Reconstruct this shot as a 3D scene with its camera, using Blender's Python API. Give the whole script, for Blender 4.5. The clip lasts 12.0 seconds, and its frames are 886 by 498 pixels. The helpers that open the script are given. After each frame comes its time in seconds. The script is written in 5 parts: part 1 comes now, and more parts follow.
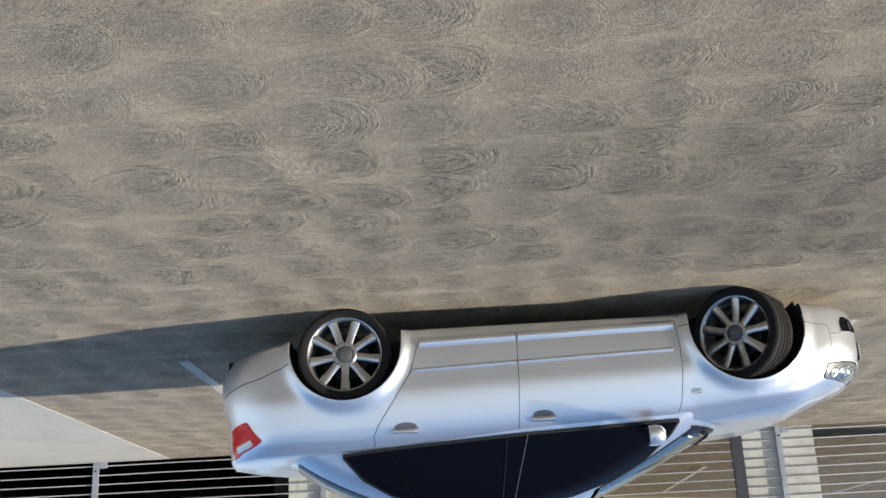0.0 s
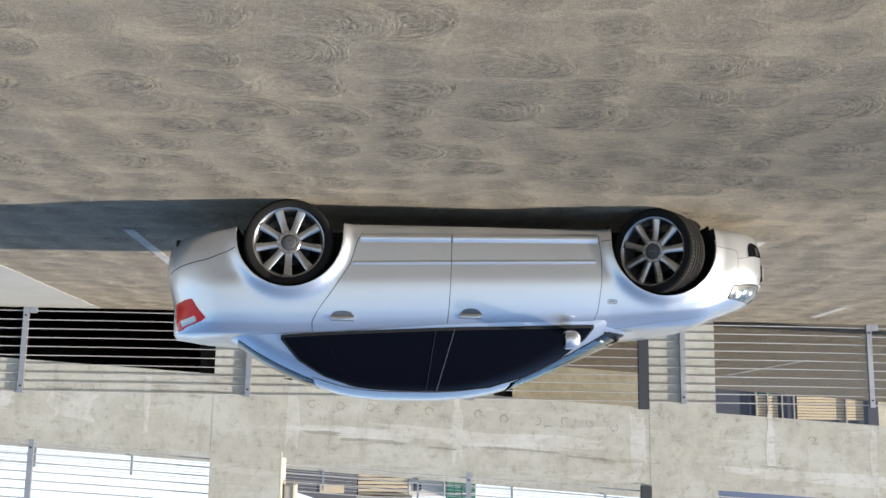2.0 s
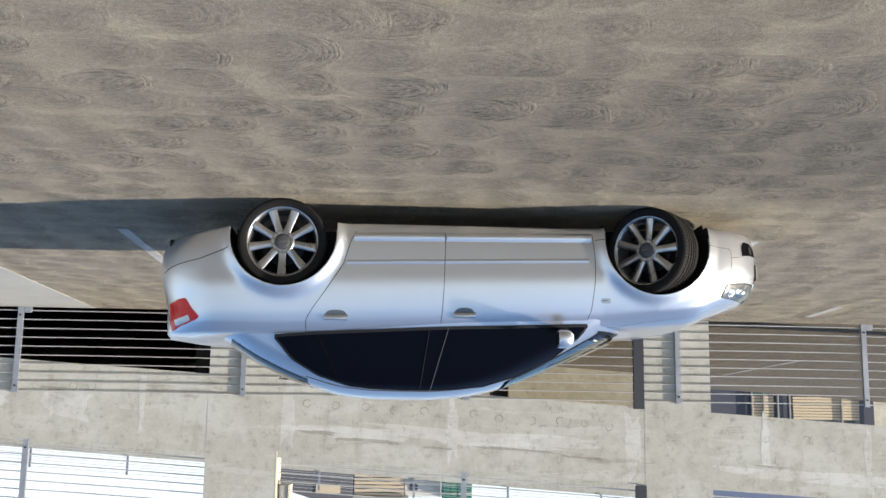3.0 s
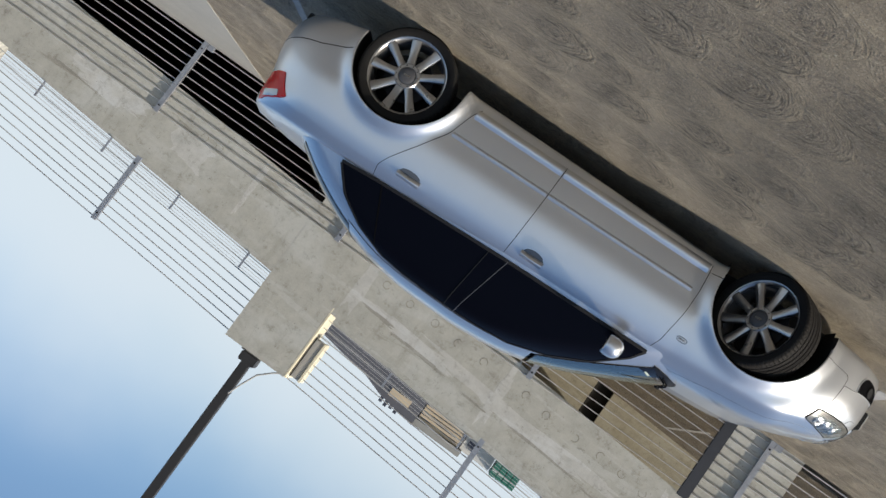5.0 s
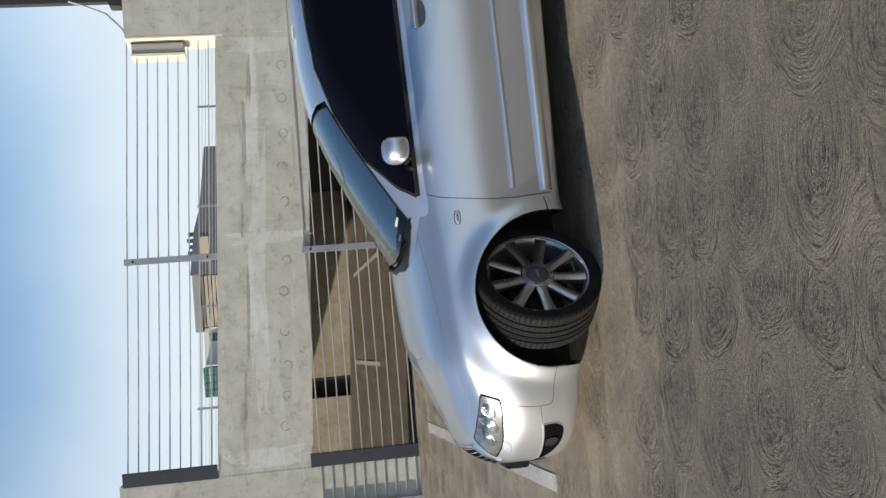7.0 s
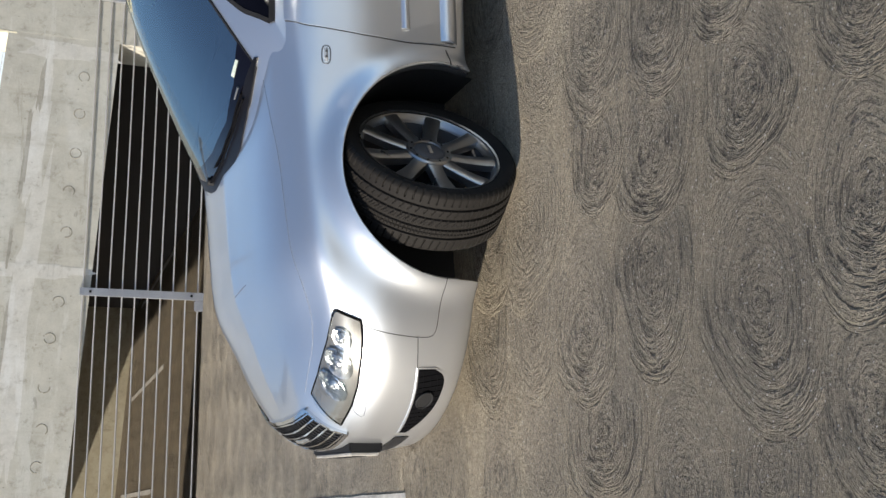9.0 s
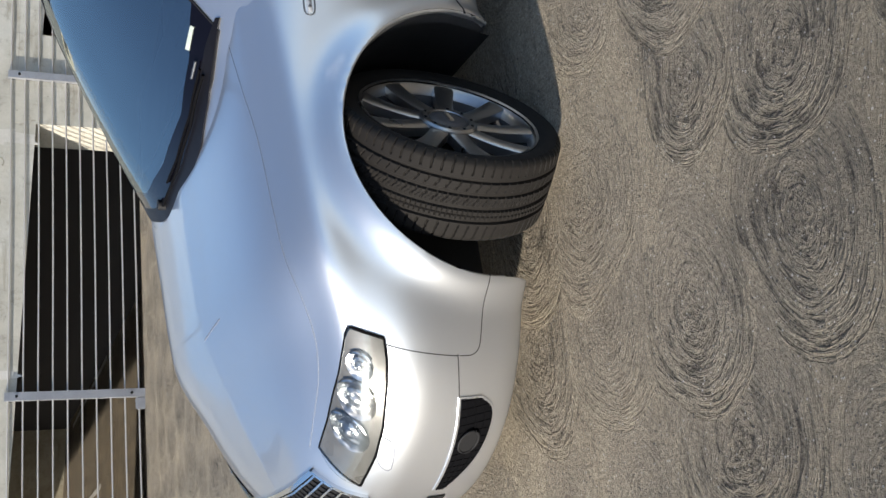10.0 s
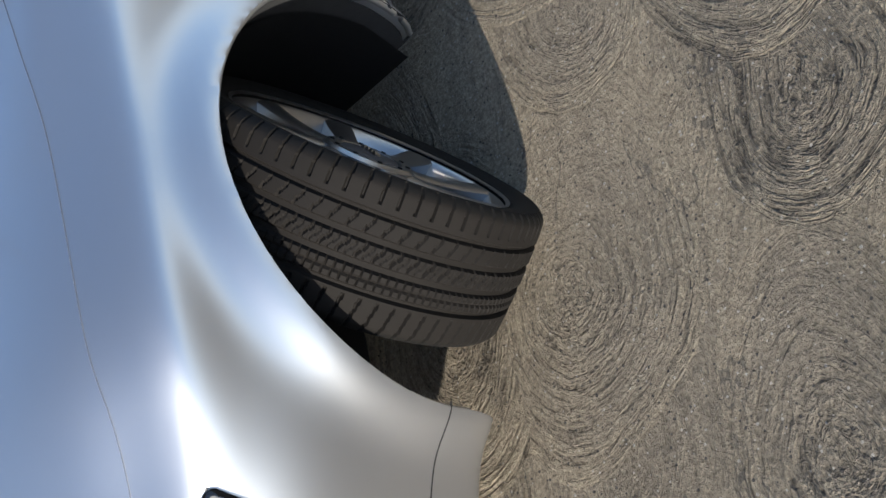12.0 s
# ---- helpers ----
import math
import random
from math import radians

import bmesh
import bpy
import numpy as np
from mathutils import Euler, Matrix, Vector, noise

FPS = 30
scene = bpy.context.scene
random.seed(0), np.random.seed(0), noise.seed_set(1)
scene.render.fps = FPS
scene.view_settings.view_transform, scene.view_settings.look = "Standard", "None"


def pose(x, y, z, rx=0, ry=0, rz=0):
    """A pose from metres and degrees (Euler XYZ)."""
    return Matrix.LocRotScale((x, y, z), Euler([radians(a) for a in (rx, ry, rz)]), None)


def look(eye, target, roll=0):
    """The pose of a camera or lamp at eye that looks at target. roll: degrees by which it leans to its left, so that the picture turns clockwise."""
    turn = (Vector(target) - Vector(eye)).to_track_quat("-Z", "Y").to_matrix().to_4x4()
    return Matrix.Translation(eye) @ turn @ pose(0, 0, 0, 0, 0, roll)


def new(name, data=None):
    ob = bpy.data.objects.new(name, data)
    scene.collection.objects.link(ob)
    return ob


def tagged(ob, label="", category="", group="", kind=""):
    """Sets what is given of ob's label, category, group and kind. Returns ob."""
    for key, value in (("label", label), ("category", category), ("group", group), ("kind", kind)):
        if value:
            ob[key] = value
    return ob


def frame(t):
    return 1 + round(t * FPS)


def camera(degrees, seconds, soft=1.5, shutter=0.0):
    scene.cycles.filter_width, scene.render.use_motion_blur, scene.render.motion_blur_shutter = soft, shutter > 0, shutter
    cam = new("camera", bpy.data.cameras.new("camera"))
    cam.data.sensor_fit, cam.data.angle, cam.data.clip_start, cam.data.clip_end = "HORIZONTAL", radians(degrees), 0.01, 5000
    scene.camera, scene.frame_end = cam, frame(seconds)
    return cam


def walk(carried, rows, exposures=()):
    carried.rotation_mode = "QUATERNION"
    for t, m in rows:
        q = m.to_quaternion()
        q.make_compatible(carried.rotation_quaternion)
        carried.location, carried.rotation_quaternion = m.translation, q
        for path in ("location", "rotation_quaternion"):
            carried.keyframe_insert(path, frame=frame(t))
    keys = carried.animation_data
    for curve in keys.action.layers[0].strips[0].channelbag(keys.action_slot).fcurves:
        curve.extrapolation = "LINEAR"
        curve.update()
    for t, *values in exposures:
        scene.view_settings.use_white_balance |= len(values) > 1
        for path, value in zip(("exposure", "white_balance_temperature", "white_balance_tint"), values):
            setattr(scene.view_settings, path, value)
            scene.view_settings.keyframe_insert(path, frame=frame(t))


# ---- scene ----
cam = camera(45.9, 12.0)
PATH = [
    (0, (0.505, -7.795, 1.853), (0.537, -5.892, 1.238), 177.1),
    (0.5, (0.715, -8.222, 1.65), (0.633, -6.28, 1.18), 180.9),
    (1, (0.638, -8.313, 1.64), (0.51, -6.354, 1.255), 180.8),
    (1.5, (0.612, -8.311, 1.645), (0.476, -6.346, 1.299), 180.4),
    (2, (0.615, -8.278, 1.645), (0.51, -6.31, 1.299), 180.9),
    (2.5, (0.614, -8.285, 1.653), (0.504, -6.318, 1.306), 180.9),
    (2.7, (0.614, -8.285, 1.653), (0.5, -6.318, 1.306), 180.9),
    (4.3, (0.169, -7.827, 1.629), (0.223, -5.851, 1.327), 184.8),
    (4.5, (0.075, -7.659, 1.578), (0.155, -5.67, 1.378), 192.1),
    (5, (-0.2, -7.259, 1.634), (0.014, -5.278, 1.464), 215.9),
    (5.5, (-0.55, -6.989, 1.691), (-0.262, -5.049, 1.302), 243.5),
    (6, (-0.818, -6.676, 1.687), (-0.687, -4.715, 1.318), 256.8),
    (6.5, (-1.111, -6.26, 1.655), (-1.068, -4.309, 1.218), 264.1),
    (6.7, (-1.242, -6.095, 1.64), (-1.181, -4.127, 1.284), 264.2),
    (8.3, (-2.226, -4.826, 1.627), (-1.852, -2.931, 1.107), 271.9),
    (8.5, (-2.277, -4.633, 1.603), (-1.957, -2.759, 0.984), 270.8),
    (9, (-2.43, -4.137, 1.561), (-2.006, -2.317, 0.847), 273.9),
    (9.5, (-2.542, -3.674, 1.541), (-1.941, -1.938, 0.751), 273.4),
    (10, (-2.503, -3.212, 1.516), (-1.912, -1.49, 0.688), 271.4),
    (10.5, (-2.441, -2.797, 1.474), (-1.748, -1.165, 0.548), 272.0),
    (11, (-2.372, -2.449, 1.418), (-1.571, -0.992, 0.306), 275.4),
    (11.5, (-2.284, -2.119, 1.376), (-1.539, -0.74, 0.134), 278.6),
    (12, (-2.249, -1.981, 1.352), (-1.385, -0.726, 0.057), 282.9),
]
walk(cam, [(t, look(eye, target, roll)) for t, eye, target, roll in PATH],
     exposures=[(0.0, 0.50, 6280, 10), (0.5, 0.56, 6280, 10), (1.0, 0.56, 6280, 10), (2.7, 0.50, 6280, 10), (4.5, 0.25, 6350, 10), (5.0, -0.13, 6300, 10), (5.5, 0.04, 6300, 10), (6.5, 0.05, 6280, 10), (8.5, 0.07, 6400, 10), (9.0, 0.36, 6350, 10), (9.5, 0.51, 6300, 10),
                (10.0, 0.44, 6230, 10), (10.5, 0.14, 6200, 10), (11.0, 0.27, 6200, 10), (12.0, 0.28, 6150, 10)])

# ---- light ----
SUN_EL, SUN_AZ = radians(18), math.atan2(-0.27, -1.0)
world = bpy.data.worlds.new("sky")
scene.world = world
world.use_nodes = True
wn = world.node_tree
sky = wn.nodes.new("ShaderNodeTexSky")
sky.sky_type, sky.sun_disc = "NISHITA", False
sky.sun_elevation, sky.sun_rotation = SUN_EL, math.pi / 2 - SUN_AZ
sky.air_density, sky.dust_density, sky.ozone_density = 1.0, 1.2, 2.5
wn.nodes["Background"].inputs["Strength"].default_value = 0.175
geo = wn.nodes.new("ShaderNodeTexCoord")
sep = wn.nodes.new("ShaderNodeSeparateXYZ")
wn.links.new(geo.outputs["Generated"], sep.inputs[0])
veil = wn.nodes.new("ShaderNodeTexNoise")
veil.inputs["Scale"].default_value, veil.inputs["Detail"].default_value = 2.2, 5.0
wn.links.new(geo.outputs["Generated"], veil.inputs["Vector"])
high = wn.nodes.new("ShaderNodeMath")
high.operation = "MULTIPLY_ADD"
high.inputs[1].default_value = -0.24
wn.links.new(veil.outputs["Fac"], high.inputs[0])
wn.links.new(sep.outputs["Z"], high.inputs[2])
haze = wn.nodes.new("ShaderNodeMapRange")
haze.interpolation_type = "SMOOTHSTEP"
haze.inputs[1].default_value, haze.inputs[2].default_value, haze.inputs[3].default_value, haze.inputs[4].default_value = -0.03, 0.16, 0.88, 0.0
wn.links.new(high.outputs[0], haze.inputs[0])
blend = wn.nodes.new("ShaderNodeMix")
blend.data_type = "RGBA"
blend.inputs[7].default_value = (4.6, 5.0, 5.3, 1)
wn.links.new(haze.outputs[0], blend.inputs[0])
wn.links.new(sky.outputs[0], blend.inputs[6])
wn.links.new(blend.outputs[2], wn.nodes["Background"].inputs["Color"])
sun = new("sun", bpy.data.lights.new("sun", "SUN"))
sun.data.energy, sun.data.angle, sun.data.color = 6.0, radians(0.5), (1.0, 0.90, 0.75)
sun.matrix_world = look((-20 * math.cos(SUN_EL), -5.4 * math.cos(SUN_EL), 20.7 * math.sin(SUN_EL)), (0, 0, 0))


# ---- materials ----
class Nodes:
    """A small builder for node materials."""

    def __init__(self, name):
        self.mat = bpy.data.materials.new(name)
        self.mat.use_nodes = True
        self.tree = self.mat.node_tree
        self.bsdf = self.tree.nodes["Principled BSDF"]

    def add(self, kind, **inputs):
        node = self.tree.nodes.new(kind)
        for key, value in inputs.items():
            self.put(node, key.replace("_", " "), value)
        return node

    def put(self, node, key, value):
        slot = node.inputs[int(key[1:])] if key[0] == "i" and key[1:].isdigit() else node.inputs[key]
        if isinstance(value, bpy.types.NodeSocket):
            self.tree.links.new(value, slot)
        else:
            slot.default_value = value

    def math(self, op, a, b=0.0, c=0.0):
        node = self.tree.nodes.new("ShaderNodeMath")
        node.operation = op
        for n, v in enumerate((a, b, c)):
            self.put(node, "i%d" % n, v)
        return node.outputs[0]

    def vec(self, op, a, b=(0, 0, 0)):
        node = self.tree.nodes.new("ShaderNodeVectorMath")
        node.operation = op
        self.put(node, "i0", a)
        self.put(node, "i1", b)
        return node.outputs["Value" if op in ("LENGTH", "DISTANCE", "DOT_PRODUCT") else "Vector"]

    def noise(self, scale, detail=4.0, rough=0.55, vector=None, distortion=0.0):
        node = self.add("ShaderNodeTexNoise", Scale=scale, Detail=detail, Roughness=rough, Distortion=distortion)
        self.put(node, "Vector", vector if vector is not None else self.coord())
        return node.outputs["Fac"]

    def coord(self):
        return self.add("ShaderNodeTexCoord").outputs["Object"]

    def ramp(self, fac, stops):
        node = self.tree.nodes.new("ShaderNodeValToRGB")
        els = node.color_ramp.elements
        while len(els) < len(stops):
            els.new(0.5)
        for el, (at, col) in zip(els, stops):
            el.position = at
            el.color = (*col, 1) if len(col) == 3 else col
        self.put(node, "Fac", fac)
        return node.outputs["Color"]

    def mix(self, fac, a, b, mode="MIX"):
        node = self.tree.nodes.new("ShaderNodeMix")
        node.data_type, node.blend_type = "RGBA", mode
        for n, v in ((0, fac), (6, a), (7, b)):
            if isinstance(v, tuple) and len(v) == 3:
                v = (*v, 1)
            self.put(node, "i%d" % n, v)
        return node.outputs[2]

    def bump(self, height, strength=0.5, distance=0.01, normal=None):
        node = self.add("ShaderNodeBump", Strength=strength, Distance=distance, Height=height)
        if normal is not None:
            self.put(node, "Normal", normal)
        return node.outputs[0]

    def done(self, **inputs):
        for key, value in inputs.items():
            key = key.replace("_", " ")
            if isinstance(value, tuple) and len(value) == 3 and key in ("Base Color", "Emission Color"):
                value = (*value, 1)
            self.put(self.bsdf, key, value)
        return self.mat


def plain(name, color, rough=0.5, metal=0.0, grain=0.0, scale=40.0, coat=0.0, spec=0.5):
    n = Nodes(name)
    base = (*color, 1)
    args = dict(Roughness=rough, Metallic=metal, Coat_Weight=coat, Specular_IOR_Level=spec)
    if grain:
        f = n.noise(scale, 5)
        g = n.noise(scale * 0.08, 3)
        lo = tuple(c * (1 - grain) for c in color)
        hi = tuple(min(1, c * (1 + grain)) for c in color)
        base = n.mix(0.5, n.ramp(f, [(0.25, lo), (0.75, hi)]), n.ramp(g, [(0.3, lo), (0.7, hi)]))
        args["Normal"] = n.bump(f, 0.15, 0.002)
        args["Roughness"] = n.math("ADD", n.math("MULTIPLY", g, 0.2), rough - 0.1)
    return n.done(Base_Color=base, **args)


def swirl_concrete(name, tone=(1.0, 1.0, 1.0)):
    """Broomed deck concrete: lanes of overlapping sweeps, each a nest of uneven grooves that turns back on itself at one end."""
    n = Nodes(name)
    co = n.coord()
    warp = n.add("ShaderNodeTexNoise", Scale=0.9, Detail=2.0)
    n.put(warp, "Vector", co)
    off = n.vec("SCALE", n.vec("SUBTRACT", warp.outputs["Color"], (0.5, 0.5, 0.5)))
    off.node.inputs["Scale"].default_value = 0.40
    wob = n.add("ShaderNodeTexNoise", Scale=7.0, Detail=4.0, Roughness=0.6)
    n.put(wob, "Vector", co)
    off2 = n.vec("SCALE", n.vec("SUBTRACT", wob.outputs["Color"], (0.5, 0.5, 0.5)))
    off2.node.inputs["Scale"].default_value = 0.024
    spot = n.vec("MULTIPLY", n.vec("ADD", n.vec("ADD", co, off), off2), (1, 1, 0))
    PITCH, LANE = 0.43, 0.40
    grid = n.vec("DIVIDE", spot, (PITCH, LANE, 1))
    here = n.vec("FLOOR", grid)
    core = None
    for side in (-1.0, 1.0, 0.0):
        base = n.vec("ADD", here, (0, side, 0))
        if core is not None:
            # each lane waits for the one before it
            late = n.vec("SCALE", core)
            late.node.inputs["Scale"].default_value = 1e-6
            base = n.vec("FLOOR", n.vec("ADD", n.vec("ADD", base, late), (0.5, 0.5, 0.5)))
        lane_no = n.vec("MULTIPLY", base, (0, 1, 0))
        slip = n.add("ShaderNodeTexWhiteNoise")
        n.put(slip, "Vector", lane_no)
        slide = n.vec("MULTIPLY", slip.outputs["Color"], (0.3, 0, 0))
        cell = n.vec("ADD", lane_no, n.vec("FLOOR", n.vec("ADD", n.vec("MULTIPLY", grid, (1, 0, 0)), slide)))
        for step in (-1.0, 0.0, 1.0):
            at = n.vec("ADD", cell, (step, 0, 0))
            if core is not None:
                late = n.vec("SCALE", core)
                late.node.inputs["Scale"].default_value = 1e-6
                at = n.vec("FLOOR", n.vec("ADD", n.vec("ADD", at, late), (0.5, 0.5, 0.5)))
            lots = n.add("ShaderNodeTexWhiteNoise")
            n.put(lots, "Vector", n.vec("ADD", at, (0, 0, 7)))
            jump = n.vec("MULTIPLY_ADD", lots.outputs["Color"], (0.40, 0.34, 1.0))
            n.put(jump.node, "i2", at)
            fresh = n.vec("MULTIPLY", n.vec("SUBTRACT", n.vec("ADD", jump, (0.3, 0.33, 0)), slide), (PITCH, LANE, 1))
            if core is None:
                core = fresh
                continue
            gap = n.add("ShaderNodeSeparateXYZ")
            n.put(gap, "Vector", n.vec("SUBTRACT", spot, fresh))
            # blunt at the turn, drawn out long behind it
            slim = n.math("MULTIPLY_ADD", n.math("GREATER_THAN", gap.outputs[0], 0.0), -0.30, 0.85)
            long_way = n.math("MULTIPLY", gap.outputs[0], slim)
            square = n.math("MULTIPLY_ADD", long_way, long_way, n.math("MULTIPLY", gap.outputs[1], gap.outputs[1]))
            reach = n.math("MULTIPLY_ADD", gap.outputs[2], -0.09, 0.17)
            inside = n.math("LESS_THAN", square, n.math("MULTIPLY", reach, reach))
            pick = n.vec("MULTIPLY_ADD", n.vec("SUBTRACT", fresh, core), (0, 0, 0))
            scale_by = n.add("ShaderNodeCombineXYZ")
            for k in range(3):
                n.put(scale_by, "i%d" % k, inside)
            n.put(pick.node, "i1", scale_by.outputs[0])
            n.put(pick.node, "i2", core)
            core = pick
    axes = n.add("ShaderNodeSeparateXYZ")
    n.put(axes, "Vector", n.vec("SUBTRACT", spot, core))
    dx, dy = axes.outputs[0], axes.outputs[1]
    lot = n.math("MULTIPLY", axes.outputs[2], -1.0)
    along_x = n.math("MULTIPLY", dx, n.math("MULTIPLY_ADD", n.math("GREATER_THAN", dx, 0.0), -0.30, 0.85))
    rad = n.math("SQRT", n.math("MULTIPLY_ADD", along_x, along_x, n.math("MULTIPLY", dy, dy)))
    ang = n.math("ARCTAN2", dy, along_x)
    out = n.math("DIVIDE", rad, n.math("MULTIPLY_ADD", lot, 0.09, 0.17))
    flat = n.add("ShaderNodeSeparateXYZ")
    n.put(flat, "Vector", spot)
    py = flat.outputs[1]

    def swept(across, round_it, salt, detail):
        place = n.add("ShaderNodeCombineXYZ")
        for k, v in enumerate((n.math("MULTIPLY", rad, across), n.math("MULTIPLY", ang, round_it), n.math("MULTIPLY", lot, salt))):
            n.put(place, "i%d" % k, v)
        return n.noise(1.0, detail, 0.6, place.outputs[0])

    groove = swept(88.0, 1.6, 37.0, 2.0)
    hair = swept(230.0, 4.0, 11.0, 2.0)
    coarse = swept(34.0, 1.1, 53.0, 2.0)
    fine = n.noise(120.0, 4, 0.7)
    grit = n.noise(340.0, 3, 0.7)
    broken = n.noise(24.0, 5, 0.75)
    crumb = n.noise(85.0, 3, 0.7)
    worn = n.ramp(n.noise(1.7, 6, 0.65), [(0.32, (0.55, 0.55, 0.55)), (0.50, (1, 1, 1))])
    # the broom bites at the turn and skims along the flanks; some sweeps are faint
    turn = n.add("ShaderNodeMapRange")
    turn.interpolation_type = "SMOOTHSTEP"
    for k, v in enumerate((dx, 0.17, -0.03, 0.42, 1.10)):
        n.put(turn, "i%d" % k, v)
    lot2 = n.ramp(n.math("FRACT", n.math("MULTIPLY", lot, 7.3)), [(0.10, (0.60, 0.60, 0.60)), (0.60, (1.1, 1.1, 1.1))])
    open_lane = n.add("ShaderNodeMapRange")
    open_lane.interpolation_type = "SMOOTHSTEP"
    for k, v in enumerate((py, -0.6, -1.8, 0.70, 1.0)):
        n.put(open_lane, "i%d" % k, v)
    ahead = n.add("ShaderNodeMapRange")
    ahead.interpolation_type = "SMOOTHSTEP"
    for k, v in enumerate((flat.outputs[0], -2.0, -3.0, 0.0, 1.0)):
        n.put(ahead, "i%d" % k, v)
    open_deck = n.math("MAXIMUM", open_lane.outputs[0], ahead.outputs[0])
    # strength sets groove depth and how dark the painted groove shade gets
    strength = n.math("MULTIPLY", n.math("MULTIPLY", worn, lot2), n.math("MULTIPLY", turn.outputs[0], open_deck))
    strength = n.math("MULTIPLY", strength, n.ramp(broken, [(0.34, (0.35, 0.35, 0.35)), (0.54, (1, 1, 1))]))
    strength = n.math("MULTIPLY", strength, n.ramp(n.math("MULTIPLY_ADD", n.math("SUBTRACT", broken, 0.5), 0.16, rad), [(0.10, (1, 1, 1)), (0.25, (0.80, 0.80, 0.80))]))
    outer_lane = n.add("ShaderNodeMapRange")
    outer_lane.interpolation_type = "SMOOTHSTEP"
    for k, v in enumerate((py, -3.0, -4.7, 1.0, 0.38)):
        n.put(outer_lane, "i%d" % k, v)
    strength = n.math("MULTIPLY", strength, outer_lane.outputs[0])
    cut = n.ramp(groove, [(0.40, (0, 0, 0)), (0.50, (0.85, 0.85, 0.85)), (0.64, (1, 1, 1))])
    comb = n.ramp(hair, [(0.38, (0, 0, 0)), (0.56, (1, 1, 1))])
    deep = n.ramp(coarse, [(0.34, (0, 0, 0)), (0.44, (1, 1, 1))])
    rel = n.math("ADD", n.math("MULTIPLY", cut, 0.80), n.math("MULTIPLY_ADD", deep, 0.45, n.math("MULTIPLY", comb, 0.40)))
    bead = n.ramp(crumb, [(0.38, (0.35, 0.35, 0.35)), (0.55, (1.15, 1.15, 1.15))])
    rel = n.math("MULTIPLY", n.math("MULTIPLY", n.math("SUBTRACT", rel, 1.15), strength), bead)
    pits = n.add("ShaderNodeTexVoronoi", Scale=150.0)
    n.put(pits, "Vector", co)
    seed = n.add("ShaderNodeSeparateXYZ")
    n.put(seed, "Vector", pits.outputs["Color"])
    near = n.math("LESS_THAN", pits.outputs["Distance"], n.math("MULTIPLY", seed.outputs["Y"], 0.46))
    dark_pit = n.math("MULTIPLY", near, n.math("LESS_THAN", seed.outputs["X"], n.math("MULTIPLY", broken, 0.24)))
    pale_grain = n.math("MULTIPLY", near, n.math("GREATER_THAN", seed.outputs["X"], 0.90))
    height = n.math("ADD", n.math("MULTIPLY", rel, 6.0), n.math("ADD", n.math("MULTIPLY", fine, 2.8), n.math("MULTIPLY", grit, 2.2)))
    height = n.math("ADD", height, n.math("MULTIPLY", n.math("SUBTRACT", pale_grain, dark_pit), 1.3))
    big = n.noise(0.30, 4, 0.6)
    mid = n.noise(2.6, 7, 0.70)
    long = n.noise(5.5, 6, 0.70, n.vec("MULTIPLY", co, (0.75, 1.0, 1.0)))
    col = n.ramp(mid, [(0.30, (0.316, 0.268, 0.200)), (0.70, (0.459, 0.392, 0.295))])
    col = n.mix(n.ramp(big, [(0.35, (0, 0, 0)), (0.65, (0.6, 0.6, 0.6))]), col, (0.350, 0.314, 0.260), "MIX")
    # brightness matched in the colour: deck greyer and darker beside the car, towards -x
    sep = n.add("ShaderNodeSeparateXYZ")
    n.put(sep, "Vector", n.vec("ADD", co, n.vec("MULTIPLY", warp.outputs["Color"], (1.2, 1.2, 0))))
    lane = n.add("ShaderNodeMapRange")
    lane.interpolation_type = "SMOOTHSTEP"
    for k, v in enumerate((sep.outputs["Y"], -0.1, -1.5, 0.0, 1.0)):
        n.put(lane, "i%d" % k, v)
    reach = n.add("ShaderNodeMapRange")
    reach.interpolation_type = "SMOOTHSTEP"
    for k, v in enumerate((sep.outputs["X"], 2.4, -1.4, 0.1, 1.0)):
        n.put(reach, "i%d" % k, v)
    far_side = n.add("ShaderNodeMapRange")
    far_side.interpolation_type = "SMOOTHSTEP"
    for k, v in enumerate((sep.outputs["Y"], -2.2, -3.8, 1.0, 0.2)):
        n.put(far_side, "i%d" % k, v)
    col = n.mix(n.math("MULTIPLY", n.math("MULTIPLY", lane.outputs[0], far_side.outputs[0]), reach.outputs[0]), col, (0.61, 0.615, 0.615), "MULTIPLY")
    col = n.mix(0.28, col, n.ramp(long, [(0.30, (0.60, 0.59, 0.58)), (0.70, (1.28, 1.27, 1.25))]), "MULTIPLY")
    col = n.mix(0.75, col, n.ramp(fine, [(0.34, (0.40, 0.39, 0.38)), (0.62, (1.16, 1.16, 1.15))]), "MULTIPLY")
    col = n.mix(0.6, col, n.ramp(grit, [(0.34, (0.35, 0.34, 0.33)), (0.5, (1, 1, 1)), (0.68, (1.05, 1.05, 1.05)), (0.74, (1.8, 1.75, 1.7))]), "MULTIPLY")
    # groove self-shadow painted dark in the colour, lit ridges painted pale
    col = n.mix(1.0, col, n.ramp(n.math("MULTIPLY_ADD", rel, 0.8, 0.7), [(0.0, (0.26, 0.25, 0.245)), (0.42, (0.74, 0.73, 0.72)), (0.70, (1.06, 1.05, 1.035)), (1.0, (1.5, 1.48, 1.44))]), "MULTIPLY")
    # smooth pale laitance pushed aside by each sweep
    rim = n.math("MULTIPLY_ADD", n.math("SUBTRACT", long, 0.5), 0.9, out)
